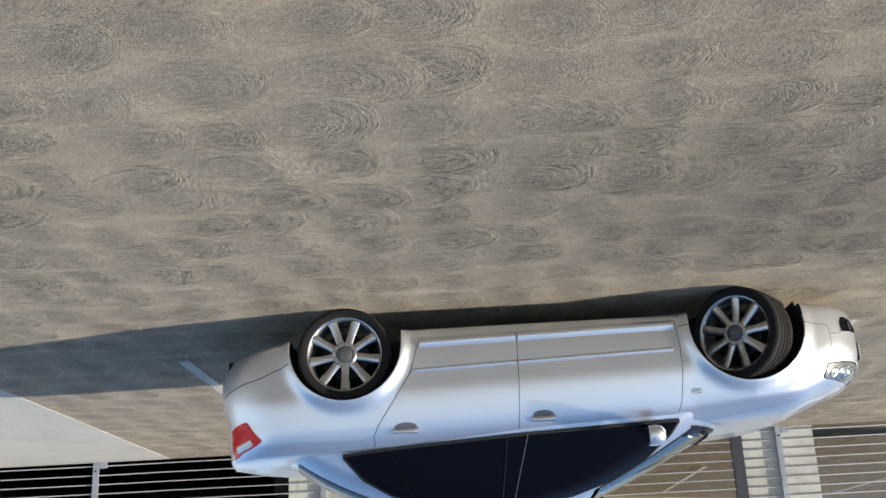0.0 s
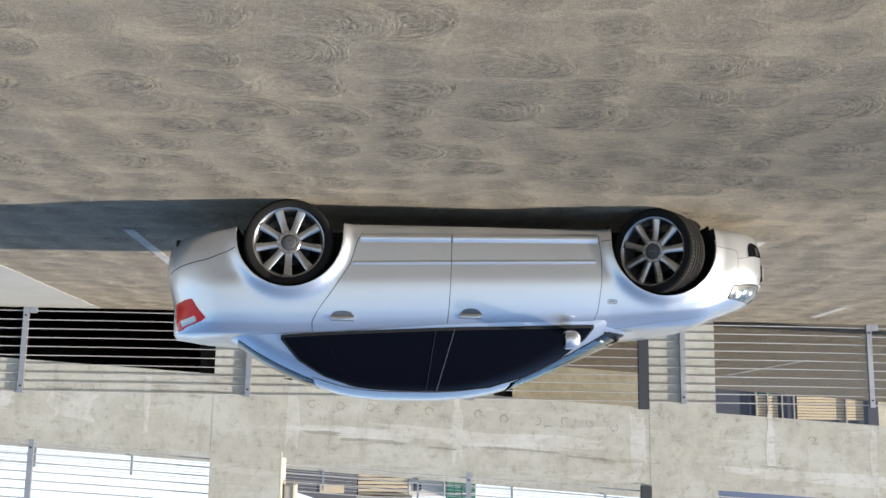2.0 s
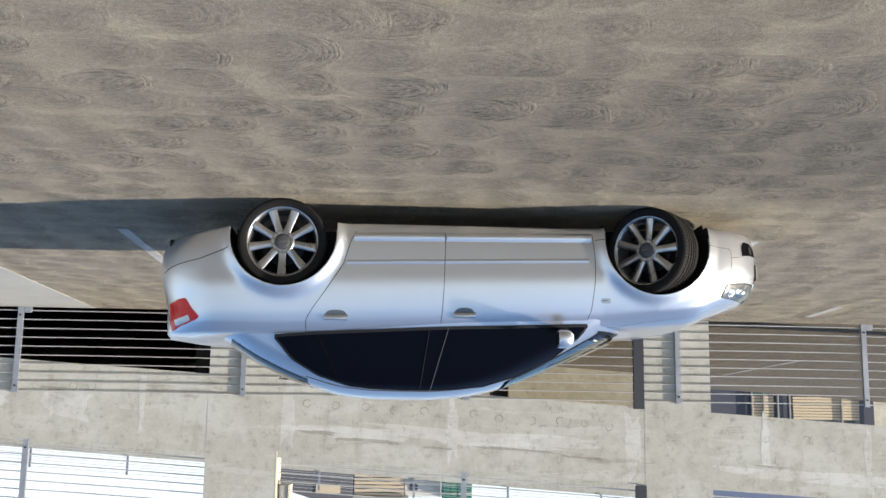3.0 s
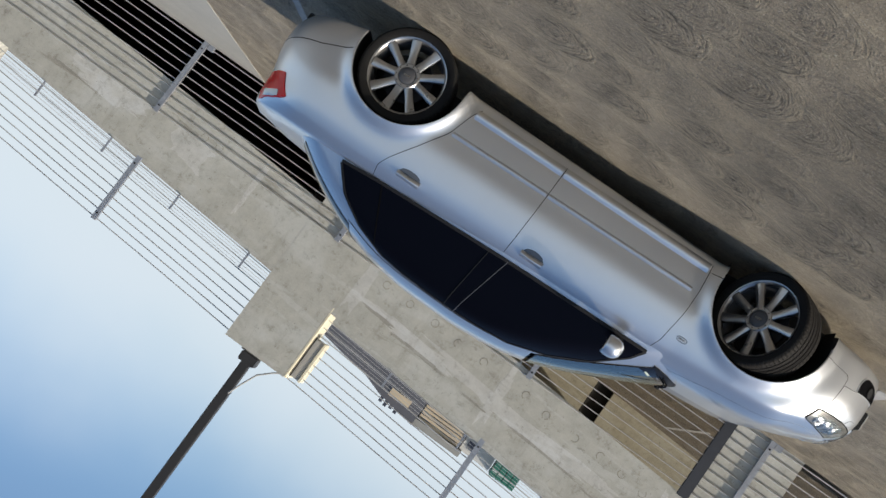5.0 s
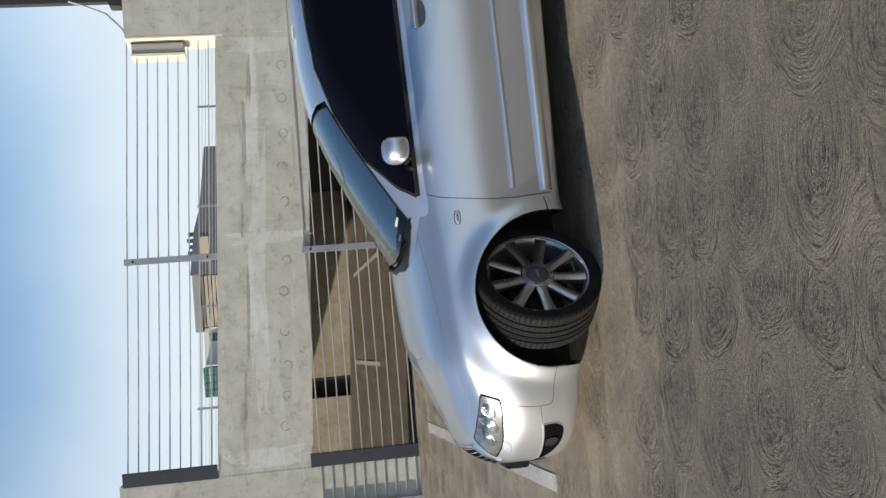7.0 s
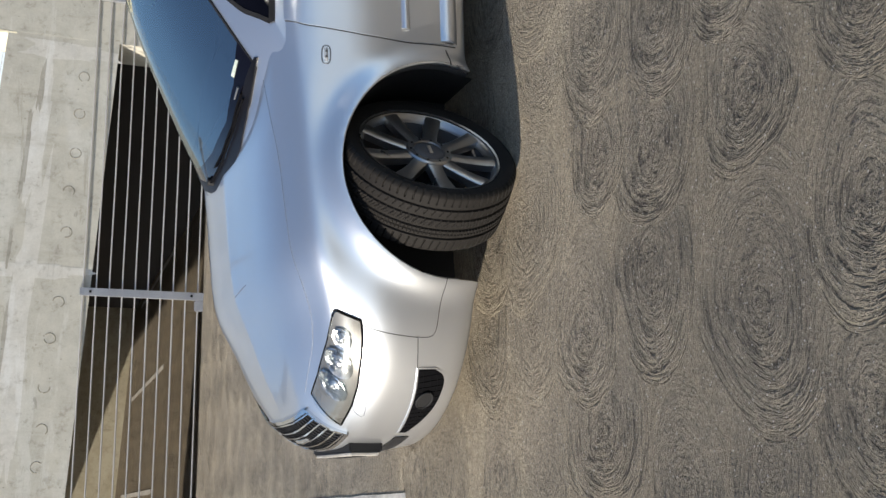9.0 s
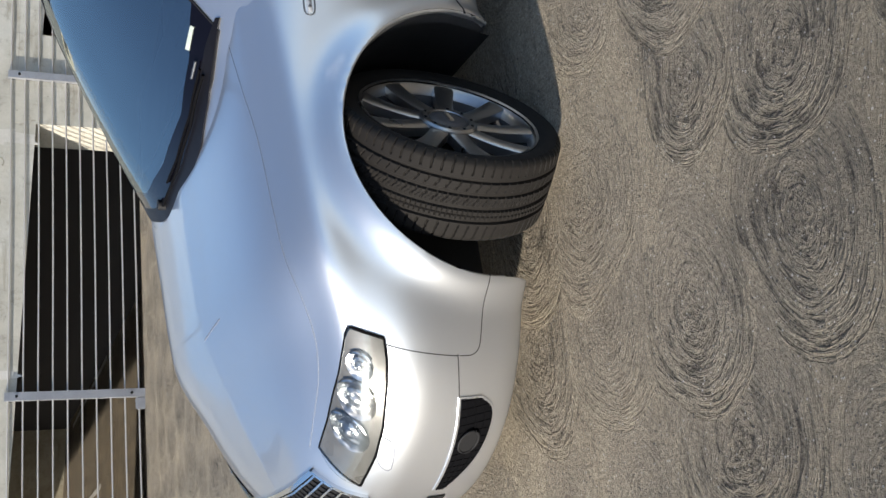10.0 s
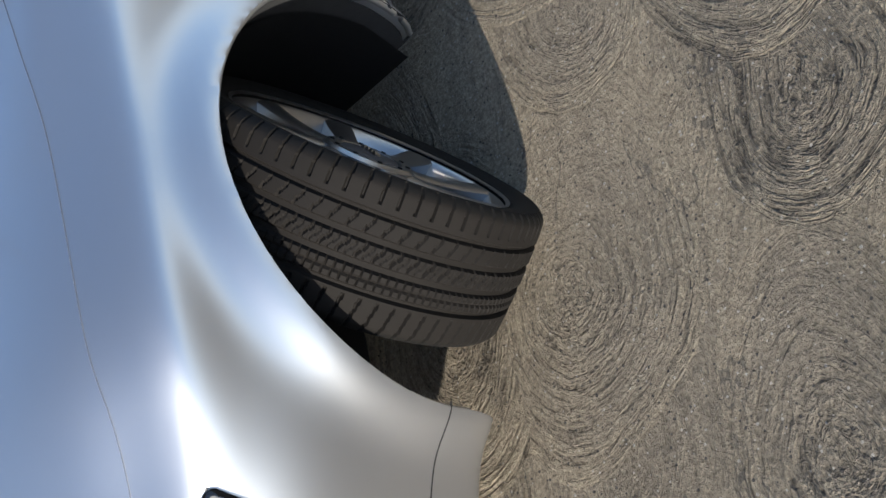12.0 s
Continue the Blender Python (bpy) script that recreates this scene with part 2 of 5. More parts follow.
    col = n.mix(0.8, col, n.ramp(rim, [(0.25, (0.90, 0.90, 0.91)), (0.75, (1.0, 1.0, 1.0)), (0.95, (1.13, 1.12, 1.09))]), "MULTIPLY")
    speck = n.noise(36.0, 5, 0.78)
    col = n.mix(1.0, col, n.ramp(speck, [(0.30, (0.66, 0.65, 0.64)), (0.46, (0.98, 0.98, 0.98)), (0.58, (1.08, 1.08, 1.07)), (0.72, (1.30, 1.28, 1.25))]), "MULTIPLY")
    # hairline cracks
    vein = n.math("ABSOLUTE", n.math("SUBTRACT", n.noise(1.5, 6, 0.62, n.vec("MULTIPLY", co, (0.5, 1.0, 1.0))), 0.5))
    vein = n.math("MULTIPLY", n.math("LESS_THAN", vein, 0.0022), n.math("GREATER_THAN", n.noise(1.9, 3, 0.5), 0.57))
    col = n.mix(n.math("MULTIPLY", vein, 0.6), col, (0.075, 0.07, 0.065))
    col = n.mix(dark_pit, col, (0.07, 0.065, 0.06))
    col = n.mix(n.math("MULTIPLY", pale_grain, 0.50), col, (0.70, 0.67, 0.62))
    swell = n.math("ADD", n.math("MULTIPLY_ADD", n.math("MULTIPLY", rad, lot2), 3.4, n.math("MULTIPLY", dx, 0.5)), n.math("MULTIPLY_ADD", long, 0.16, n.math("MULTIPLY", speck, 0.16)))
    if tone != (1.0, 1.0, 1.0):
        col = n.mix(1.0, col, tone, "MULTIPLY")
    whole = n.math("MULTIPLY_ADD", height, 0.0040, n.math("MULTIPLY", swell, 0.080))
    return n.done(Base_Color=col, Roughness=0.9, Normal=n.bump(whole, 1.0, 1.0))


def cast_concrete(name, tint=(0.50, 0.475, 0.41)):
    """Form-cast concrete: pale, blotched, with patching, streaks and air holes."""
    n = Nodes(name)
    co = n.coord()
    big = n.noise(0.9, 8, 0.64, n.vec("MULTIPLY", co, (0.8, 1.0, 1.3)), 0.25)
    mid = n.noise(3.5, 7, 0.68)
    fine = n.noise(55.0, 4, 0.65)
    band = n.noise(1.5, 8, 0.70, n.vec("MULTIPLY", co, (0.35, 1.0, 2.6)), 0.3)
    streak = n.noise(5.0, 6, 0.66, n.vec("MULTIPLY", co, (1.0, 1.0, 0.14)))
    lo = tuple(c * 0.84 for c in tint)
    hi = tuple(min(0.9, c * 1.10) for c in tint)
    col = n.ramp(mid, [(0.3, lo), (0.52, tint), (0.72, hi)])
    pale = tuple(min(0.9, c * q) for c, q in zip(tint, (1.16, 1.19, 1.25)))
    dim = tuple(c * q for c, q in zip(tint, (0.70, 0.68, 0.65)))
    col = n.mix(n.ramp(big, [(0.50, (0, 0, 0)), (0.60, (0.75, 0.75, 0.75))]), col, pale)
    col = n.mix(n.ramp(band, [(0.56, (0, 0, 0)), (0.60, (0.6, 0.6, 0.6))]), col, pale)
    col = n.mix(n.ramp(band, [(0.34, (0.8, 0.8, 0.8)), (0.40, (0, 0, 0))]), col, dim)
    col = n.mix(n.ramp(streak, [(0.56, (0, 0, 0)), (0.70, (0.5, 0.5, 0.5))]), col, dim)
    col = n.mix(0.25, col, n.ramp(fine, [(0.3, (0.6, 0.6, 0.6)), (0.7, (1, 1, 1))]), "MULTIPLY")
    grime = n.noise(9.0, 8, 0.74, None, 0.3)
    col = n.mix(0.9, col, n.ramp(grime, [(0.32, (0.68, 0.66, 0.63)), (0.45, (1, 1, 1)), (0.66, (1.08, 1.08, 1.08))]), "MULTIPLY")
    torn = n.noise(4.2, 7, 0.72, n.vec("MULTIPLY", co, (0.5, 1.0, 1.6)))
    col = n.mix(n.ramp(torn, [(0.30, (0.7, 0.7, 0.7)), (0.345, (0, 0, 0))]), col, tuple(c * 0.58 for c in tint))
    hole = n.add("ShaderNodeTexVoronoi", Scale=9.0)
    n.put(hole, "Vector", co)
    pit = n.ramp(hole.outputs["Distance"], [(0.02, (0, 0, 0)), (0.09, (1, 1, 1))])
    col = n.mix(0.5, col, pit, "MULTIPLY")
    b = n.bump(n.math("ADD", n.math("MULTIPLY", mid, 1.0), n.math("MULTIPLY", fine, 0.35)), 0.5, 0.006)
    return n.done(Base_Color=col, Roughness=0.88, Normal=b)


def paint_silver():
    n = Nodes("silver_paint")
    flake = n.noise(2600.0, 1.0)
    dust = n.noise(5.0, 5, 0.6)
    film = n.noise(38.0, 4, 0.65)
    col = n.mix(n.math("MULTIPLY", flake, 0.25), (0.69, 0.71, 0.745), (0.58, 0.595, 0.62))
    col = n.mix(n.math("MULTIPLY", dust, 0.10), col, (0.46, 0.43, 0.38))
    return n.done(Base_Color=col, Metallic=0.93, Roughness=n.math("MULTIPLY_ADD", dust, 0.06, n.math("MULTIPLY_ADD", film, 0.03, 0.315)), Coat_Weight=0.8, Coat_Roughness=0.05)


def rubber(name, color=(0.035, 0.032, 0.03)):
    n = Nodes(name)
    f = n.noise(220.0, 4, 0.7)
    g = n.noise(14.0, 4, 0.6)
    col = n.mix(g, color, tuple(c * 2.0 for c in color))
    col = n.mix(n.math("MULTIPLY", f, 0.4), col, (0.013, 0.011, 0.0095))
    return n.done(Base_Color=col, Roughness=0.8, Specular_IOR_Level=0.22, Normal=n.bump(f, 0.3, 0.001))


def window_glass(name, color, rough=0.02, spec=0.5):
    n = Nodes(name)
    d = n.noise(7.0, 4, 0.6)
    return n.done(Base_Color=(*color, 1), Roughness=n.math("MULTIPLY_ADD", d, 0.05, rough), IOR=1.5, Specular_IOR_Level=spec)


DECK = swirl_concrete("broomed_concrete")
WALL = cast_concrete("cast_concrete", (0.445, 0.428, 0.372))
WALL_PALE = cast_concrete("pale_concrete", (0.60, 0.55, 0.43))
WALL_BACK = cast_concrete("tan_concrete", (0.37, 0.335, 0.25))
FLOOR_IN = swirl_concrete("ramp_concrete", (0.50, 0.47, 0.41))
SMOOTH = plain("smooth_concrete", (0.39, 0.375, 0.33), 0.85, grain=0.15, scale=20)
STEEL = plain("galvanised_steel", (0.36, 0.37, 0.40), 0.45, 0.7, grain=0.18, scale=60)
DARK_STEEL = plain("weathered_dark_steel", (0.038, 0.041, 0.050), 0.65, 0.2, grain=0.2, scale=40)
CABLE = plain("steel_cable", (0.58, 0.56, 0.53), 0.45, 0.5)
LINE = plain("worn_white_paint", (0.40, 0.38, 0.345), 0.85, grain=0.45, scale=34)
BRONZE = plain("dark_bronze", (0.035, 0.032, 0.03), 0.5, 0.3, grain=0.2, scale=30)
CREAM = plain("cream_enamel", (0.72, 0.66, 0.50), 0.5, grain=0.08, scale=25)
GREYBOX = plain("grey_enamel", (0.33, 0.32, 0.30), 0.5, grain=0.1, scale=25)
SILVER = paint_silver()
BLACK = plain("black_plastic", (0.009, 0.009, 0.010), 0.65, grain=0.2, scale=80, spec=0.25)
CUP = plain("shaded_silver", (0.14, 0.145, 0.155), 0.4, 0.7)
COWL = plain("sooty_plastic", (0.0028, 0.0028, 0.0035), 0.8, spec=0.05)
HAIRLINE = plain("narrow_gap", (0.17, 0.19, 0.24), 0.7, 0.3)
PAPER = plain("sun_bleached_paper", (0.38, 0.43, 0.38), 0.8, grain=0.3, scale=90)
CAPGREY = plain("dark_grey_plastic", (0.06, 0.06, 0.065), 0.5, grain=0.15, scale=60)
DARKGAP = plain("shut_line", (0.02, 0.02, 0.022), 0.9)
TYRE = rubber("tyre_rubber", (0.0062, 0.0054, 0.0048))
TYRE_SIDE = rubber("tyre_sidewall", (0.005, 0.005, 0.005))
ALLOY = plain("alloy", (0.43, 0.425, 0.42), 0.30, 0.94, grain=0.08, scale=50)
def screen_glass(name, tint, rough, ior):
    """Clear glass: sky mirrored over a view of what lies behind."""
    n = Nodes(name)
    see = n.add("ShaderNodeBsdfTransparent", Color=(*tint, 1))
    shine = n.add("ShaderNodeBsdfGlossy", Roughness=rough, Color=(0.90, 0.98, 1.0, 1))
    edge = n.add("ShaderNodeFresnel", IOR=ior)
    both = n.tree.nodes.new("ShaderNodeMixShader")
    n.put(both, "i0", edge.outputs[0])
    n.put(both, "i1", see.outputs[0])
    n.put(both, "i2", shine.outputs[0])
    n.tree.links.new(both.outputs[0], n.tree.nodes["Material Output"].inputs["Surface"])
    return n.mat


def faceted():
    n = Nodes("lamp_facets")
    big = n.noise(42.0, 1, 0.4, n.vec("MULTIPLY", n.coord(), (1.0, 1.0, 0.5)))
    col = n.ramp(big, [(0.38, (0.30, 0.30, 0.31)), (0.64, (0.66, 0.66, 0.67))])
    return n.done(Base_Color=col, Metallic=1.0, Roughness=0.22, Coat_Weight=0.4, Normal=n.bump(big, 0.35, 0.012))


FACETS = faceted()
CHROME = plain("chrome", (0.75, 0.75, 0.76), 0.12, 1.0)
GLASS = window_glass("tinted_glass", (0.002, 0.002, 0.004), spec=0.12)
SCREEN = screen_glass("windscreen_glass", (0.72, 0.86, 0.90), 0.03, 4.6)
LENS = screen_glass("lamp_lens", (0.92, 0.915, 0.90), 0.16, 1.9)
FRIT = plain("black_glass_border", (0.003, 0.003, 0.006), 0.08, spec=0.16)
SCUTTLE = plain("glossy_black_plastic", (0.006, 0.006, 0.008), 0.42, grain=0.3, scale=60, spec=0.12)
LINING = plain("dark_lining", (0.035, 0.036, 0.038), 0.85, grain=0.2, scale=60, spec=0.2)
DASH = plain("grey_dashboard", (0.20, 0.21, 0.21), 0.7, grain=0.2, scale=120, spec=0.3)
RED = plain("red_lens", (0.72, 0.008, 0.014), 0.10, spec=0.2)
CLEARLENS = plain("clear_lens", (0.42, 0.43, 0.44), 0.18, 0.25, coat=1.0)
LAMPGLASS = plain("headlight_housing", (0.12, 0.12, 0.12), 0.3, 0.0, grain=0.4, scale=30, spec=0.6)


# ---- builders ----
def thing(name, label, category, place=(0, 0, 0), group="", kind=""):
    ob = new(name)
    ob.empty_display_size = 0.1
    ob.location = place
    return tagged(ob, label, category, group, kind)


def part(name, bm, material, parent, label="", smooth=None):
    """Links a bmesh as one mesh object under a thing or a part (or at top level)."""
    me = bpy.data.meshes.new(name)
    bm.normal_update()
    bm.to_mesh(me)
    bm.free()
    if smooth is not None:
        me.polygons.foreach_set("use_smooth", [True] * len(me.polygons))
        me.set_sharp_from_angle(angle=radians(smooth))
    me.materials.append(material)
    ob = new(name, me)
    if parent is not None:
        ob.parent = parent
    return tagged(ob, label)


def box(bm, x0, x1, y0, y1, z0, z1, slope=0.0, bevel=0.0):
    """A box whose heights follow z + slope * x."""
    corners = [(x, y, z + slope * x) for x in (x0, x1) for y in (y0, y1) for z in (z0, z1)]
    vs = [bm.verts.new(c) for c in corners]
    fs = []
    for a, b, c, d in ((0, 1, 3, 2), (4, 6, 7, 5), (0, 4, 5, 1), (2, 3, 7, 6), (0, 2, 6, 4), (1, 5, 7, 3)):
        fs.append(bm.faces.new((vs[a], vs[b], vs[c], vs[d])))
    if bevel:
        es = list({e for f in fs for e in f.edges})
        bmesh.ops.bevel(bm, geom=es, offset=bevel, segments=2, affect="EDGES", clamp_overlap=True)
    return bm


def block(*args, **kw):
    return box(bmesh.new(), *args, **kw)


def tube(bm, pts, r, n=8):
    """A tube along a polyline."""
    pts = [Vector(p) for p in pts]
    rings = []
    for i, p in enumerate(pts):
        d = (pts[min(i + 1, len(pts) - 1)] - pts[max(i - 1, 0)]).normalized()
        a = d.orthogonal().normalized() if abs(d.z) > 0.95 else d.cross(Vector((0, 0, 1))).normalized()
        b = d.cross(a)
        rings.append([bm.verts.new(p + r * (math.cos(t) * a + math.sin(t) * b)) for t in (2 * math.pi * k / n for k in range(n))])
    for r0, r1 in zip(rings, rings[1:]):
        for k in range(n):
            bm.faces.new((r0[k], r0[(k + 1) % n], r1[(k + 1) % n], r1[k]))
    bm.faces.new(rings[0][::-1])
    bm.faces.new(rings[-1])
    return bm


def structure(name, bm, material, label, category, smooth=None):
    return tagged(part(name, bm, material, None, label, smooth), label, category, kind="structure")


# ---- parking structure ----
FACE = 6.6          # y of the concrete face beyond the deck
SLOPE = -0.0595    # fall of the upper deck along x


structure("ground", block(-900, 900, -900, 900, -9.3, -9.0), plain("earth", (0.22, 0.2, 0.16), 0.95, grain=0.3, scale=0.5), "dry open ground far below the parking deck", "ground")
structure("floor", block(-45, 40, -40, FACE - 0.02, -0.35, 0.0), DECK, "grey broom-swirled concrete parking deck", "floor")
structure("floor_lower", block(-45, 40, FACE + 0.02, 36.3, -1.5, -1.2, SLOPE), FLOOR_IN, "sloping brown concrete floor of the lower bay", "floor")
structure("beam", block(-20, 20, FACE, FACE + 0.4, 1.062, 2.14, SLOPE), WALL, "sloping cast concrete spandrel beam, stained and patched", "beam")
# soffit colour darkened to deepen the shade of the lower bay
structure("ceiling", block(-8.9, 24, FACE + 0.4, 30.6, 1.75, 2.05, SLOPE), cast_concrete("darkened_soffit", (0.16, 0.15, 0.13)), "underside of the sloping upper parking deck", "ceiling")

columns = [(2.03, 2.995, 3.06), (-4.12, -3.155, 3.44), (8.2, 9.2, 2.71), (-10.2, -9.2, 3.82)]
for n, (a, b, top) in enumerate(columns):
    structure("column_%d" % (n + 1), block(a, b, FACE - 0.002, FACE + 0.55, -3.0, top), WALL, "square cast concrete column rising past the beam", "column")

# upright and lintel of the far wall of the lower bay, with a doorway
WALL_Y = 30.6
for n, (a, b, z0, z1) in enumerate([(-9.0, -4.12, -1.6, 2.2), (-3.42, 24.0, -3.0, 2.2), (-4.12, -3.42, 1.05, 2.2)]):
    structure("wall_back_%d" % (n + 1), block(a, b, WALL_Y, WALL_Y + 0.3, z0, z1, SLOPE), WALL_BACK, "tan concrete wall at the back of the lower bay", "wall")
# near-black colour that stands for shade in the doorway and the bay
UNLIT_BLACK = plain("painted_shade", (0.022, 0.02, 0.02), 0.9, grain=0.1, scale=1.0)
# panel added to fill the open doorway with darkness
structure("doorway_shade", block(-4.115, -3.425, WALL_Y + 0.16, WALL_Y + 0.22, -1.6, 1.70), UNLIT_BLACK, "black panel standing for the shaded doorway opening in the tan back wall", "door")
# invented partition: blocks light to the left opening, its black reads as shade
structure("shade_partition", block(3.0, 3.3, FACE + 0.6, WALL_Y - 0.02, -4, 1.62), UNLIT_BLACK, "added black partition that keeps the lower bay dark", "wall")
# out of view; added so no light enters the bay from this end
structure("wall_east", block(24.0, 24.3, FACE, WALL_Y + 0.3, -4, 2), WALL, "unseen end wall added to shut light out of the lower bay", "wall")
structure("wall_under", block(-45, 40, FACE - 0.02, FACE + 0.02, -4, -0.03), WALL, "edge wall under the parking deck", "wall")


def upright(name, x, y, z0, z1, parent, deep=0.036, wide=0.075):
    """A rail upright: a U channel with its web towards the deck, and two bolts."""
    bm = bmesh.new()
    box(bm, x - wide / 2, x + wide / 2, y - 0.008, y, z0, z1)
    box(bm, x - wide / 2, x - wide / 2 + 0.008, y, y + deep, z0, z1)
    box(bm, x + wide / 2 - 0.008, x + wide / 2, y, y + deep, z0, z1)
    post = part(name, bm, STEEL, parent)
    for z in (z0 + 0.14, z1 - 0.1):
        part("bolt", tube(bmesh.new(), [(x, y - 0.008, z), (x, y - 0.022, z)], 0.014, 6), BLACK, post)
    return post


def cable_rail(label, xs, y, base, slope, height, cables, first, step, span):
    rail = thing("cable_rail", label, "railing", (0, 0, 0), "cable railings")
    for x in xs:
        upright("post", x, y, base(x), base(x) + height, rail)
        if slope == 0.0:
            part("post_foot", block(x - 0.15, x - 0.04, y + 0.003, y + 0.038, -0.02, 0.085, bevel=0.01), STEEL, rail, "grey bracket at the foot of the post")
    for k in range(cables):
        z = first + k * step
        pts = [(x, y + 0.022, z + slope * x - 0.006 * math.sin(math.pi * ((x - span[0]) / 3.16 % 1.0))) for x in np.linspace(span[0], span[1], 40)]
        part("cable", tube(bmesh.new(), pts, 0.0085, 6), CABLE, rail, smooth=60)
    return rail


POSTS = [5.63, 2.52, -0.61, -3.645, -6.40, -9.55, 8.72, 11.85, -13.0]
cable_rail("galvanised steel rail with ten taut cables along the deck edge", POSTS, FACE - 0.044, lambda x: -0.02, 0.0, 1.215, 10, 0.055, 0.1235, (-16.5, 15.2))
for a, b, xs in ((3.0, 8.2, [5.47]), (-3.15, 2.025, [-0.60]), (-9.2, -4.125, [-6.75])):
    cable_rail("galvanised cable rail on top of the sloping beam", xs, FACE + 0.12, lambda x: 2.14 + SLOPE * x - 0.02, SLOPE, 1.09, 9, 2.235, 0.118, (a, b))
cable_rail("galvanised cable rail along the far edge of the upper deck", [2.73 + 3.4 * k for k in range(-4, 6)], WALL_Y - 0.34, lambda x: 3.25 - 0.067 * x, -0.067, 0.68, 6, 3.33, 0.11, (-12, 22))
structure("parapet_far", block(-14, 24, WALL_Y - 0.3, WALL_Y, 2.03, 3.27, -0.067), WALL, "streaked concrete parapet along the far edge of the upper deck", "wall")

# end channel beside the second column, on both levels
for z0, z1, x in ((-0.02, 1.275, -3.075), (2.34, 3.40, -3.085)):
    ch = thing("steel_channel", "dark grey steel channel anchored beside the concrete column", "post", group="steel channels")
    part("web", block(x - 0.075, x + 0.075, FACE - 0.035, FACE - 0.02, z0, z1, bevel=0.003), DARK_STEEL, ch)
    for s in (-1, 1):
        part("flange", block(x + s * 0.075 - 0.006, x + s * 0.075 + 0.006, FACE - 0.0195, FACE - 0.013, z0, z1), DARK_STEEL, ch)


# ---- car ----
def spline(xs, ys, x):
    """Smooth, monotone-ish interpolation through a short table."""
    xs, ys = np.asarray(xs, float), np.asarray(ys, float)
    h = np.diff(xs)
    d = np.diff(ys) / h
    m = np.zeros(len(xs))
    m[0], m[-1] = d[0], d[-1]
    for i in range(1, len(xs) - 1):
        if d[i - 1] * d[i] > 0:
            w1, w2 = 2 * h[i] + h[i - 1], h[i] + 2 * h[i - 1]
            m[i] = (w1 + w2) / (w1 / d[i - 1] + w2 / d[i])
    x = float(np.clip(x, xs[0], xs[-1]))
    i = int(np.clip(np.searchsorted(xs, x) - 1, 0, len(xs) - 2))
    t = (x - xs[i]) / h[i]
    return (ys[i] * (1 + 2 * t) * (1 - t) ** 2 + m[i] * h[i] * t * (1 - t) ** 2 + ys[i + 1] * t * t * (3 - 2 * t) + m[i + 1] * h[i] * t * t * (t - 1))


NOSE, TAIL = -2.325, 2.300
ARCH = {-1: (-1.387, 0.262, 0.389), 1: (1.318, 0.262, 0.385)}


def half_width(x):
    if x < -1.50:
        u = min(1.0, (-1.50 - x) / (-1.50 - NOSE))
        return 0.880 * (1 - u ** 2.8) ** (1 / 2.3)
    if x > 1.40:
        u = min(1.0, (x - 1.40) / (TAIL - 1.40))
        return 0.880 * (1 - u ** 3.0) ** (1 / 2.6)
    return 0.880 + 0.004 * (1 - (x / 1.45) ** 2)


def z_shoulder(x):
    return spline([NOSE, -2.1, -1.9, -1.55, -1.2, -0.88, 0.15, 1.07, 1.36, 1.8, 2.1, TAIL], [0.585, 0.675, 0.735, 0.80, 0.832, 0.858, 0.903, 0.947, 0.960, 0.960, 0.948, 0.925], x)


def z_top(x):
    return spline([NOSE, -2.2, -2.1, -1.9, -1.55, -1.3, -1.1, 1.5, 1.82, 2.1, TAIL], [0.62, 0.70, 0.745, 0.805, 0.86, 0.885, 0.90, 0.975, 0.985, 0.985, 0.97], x)


def z_floor(x):
    return spline([NOSE, -1.8, -1.0, 0.95, 1.7, TAIL], [0.135, 0.128, 0.155, 0.165, 0.205, 0.27], x)


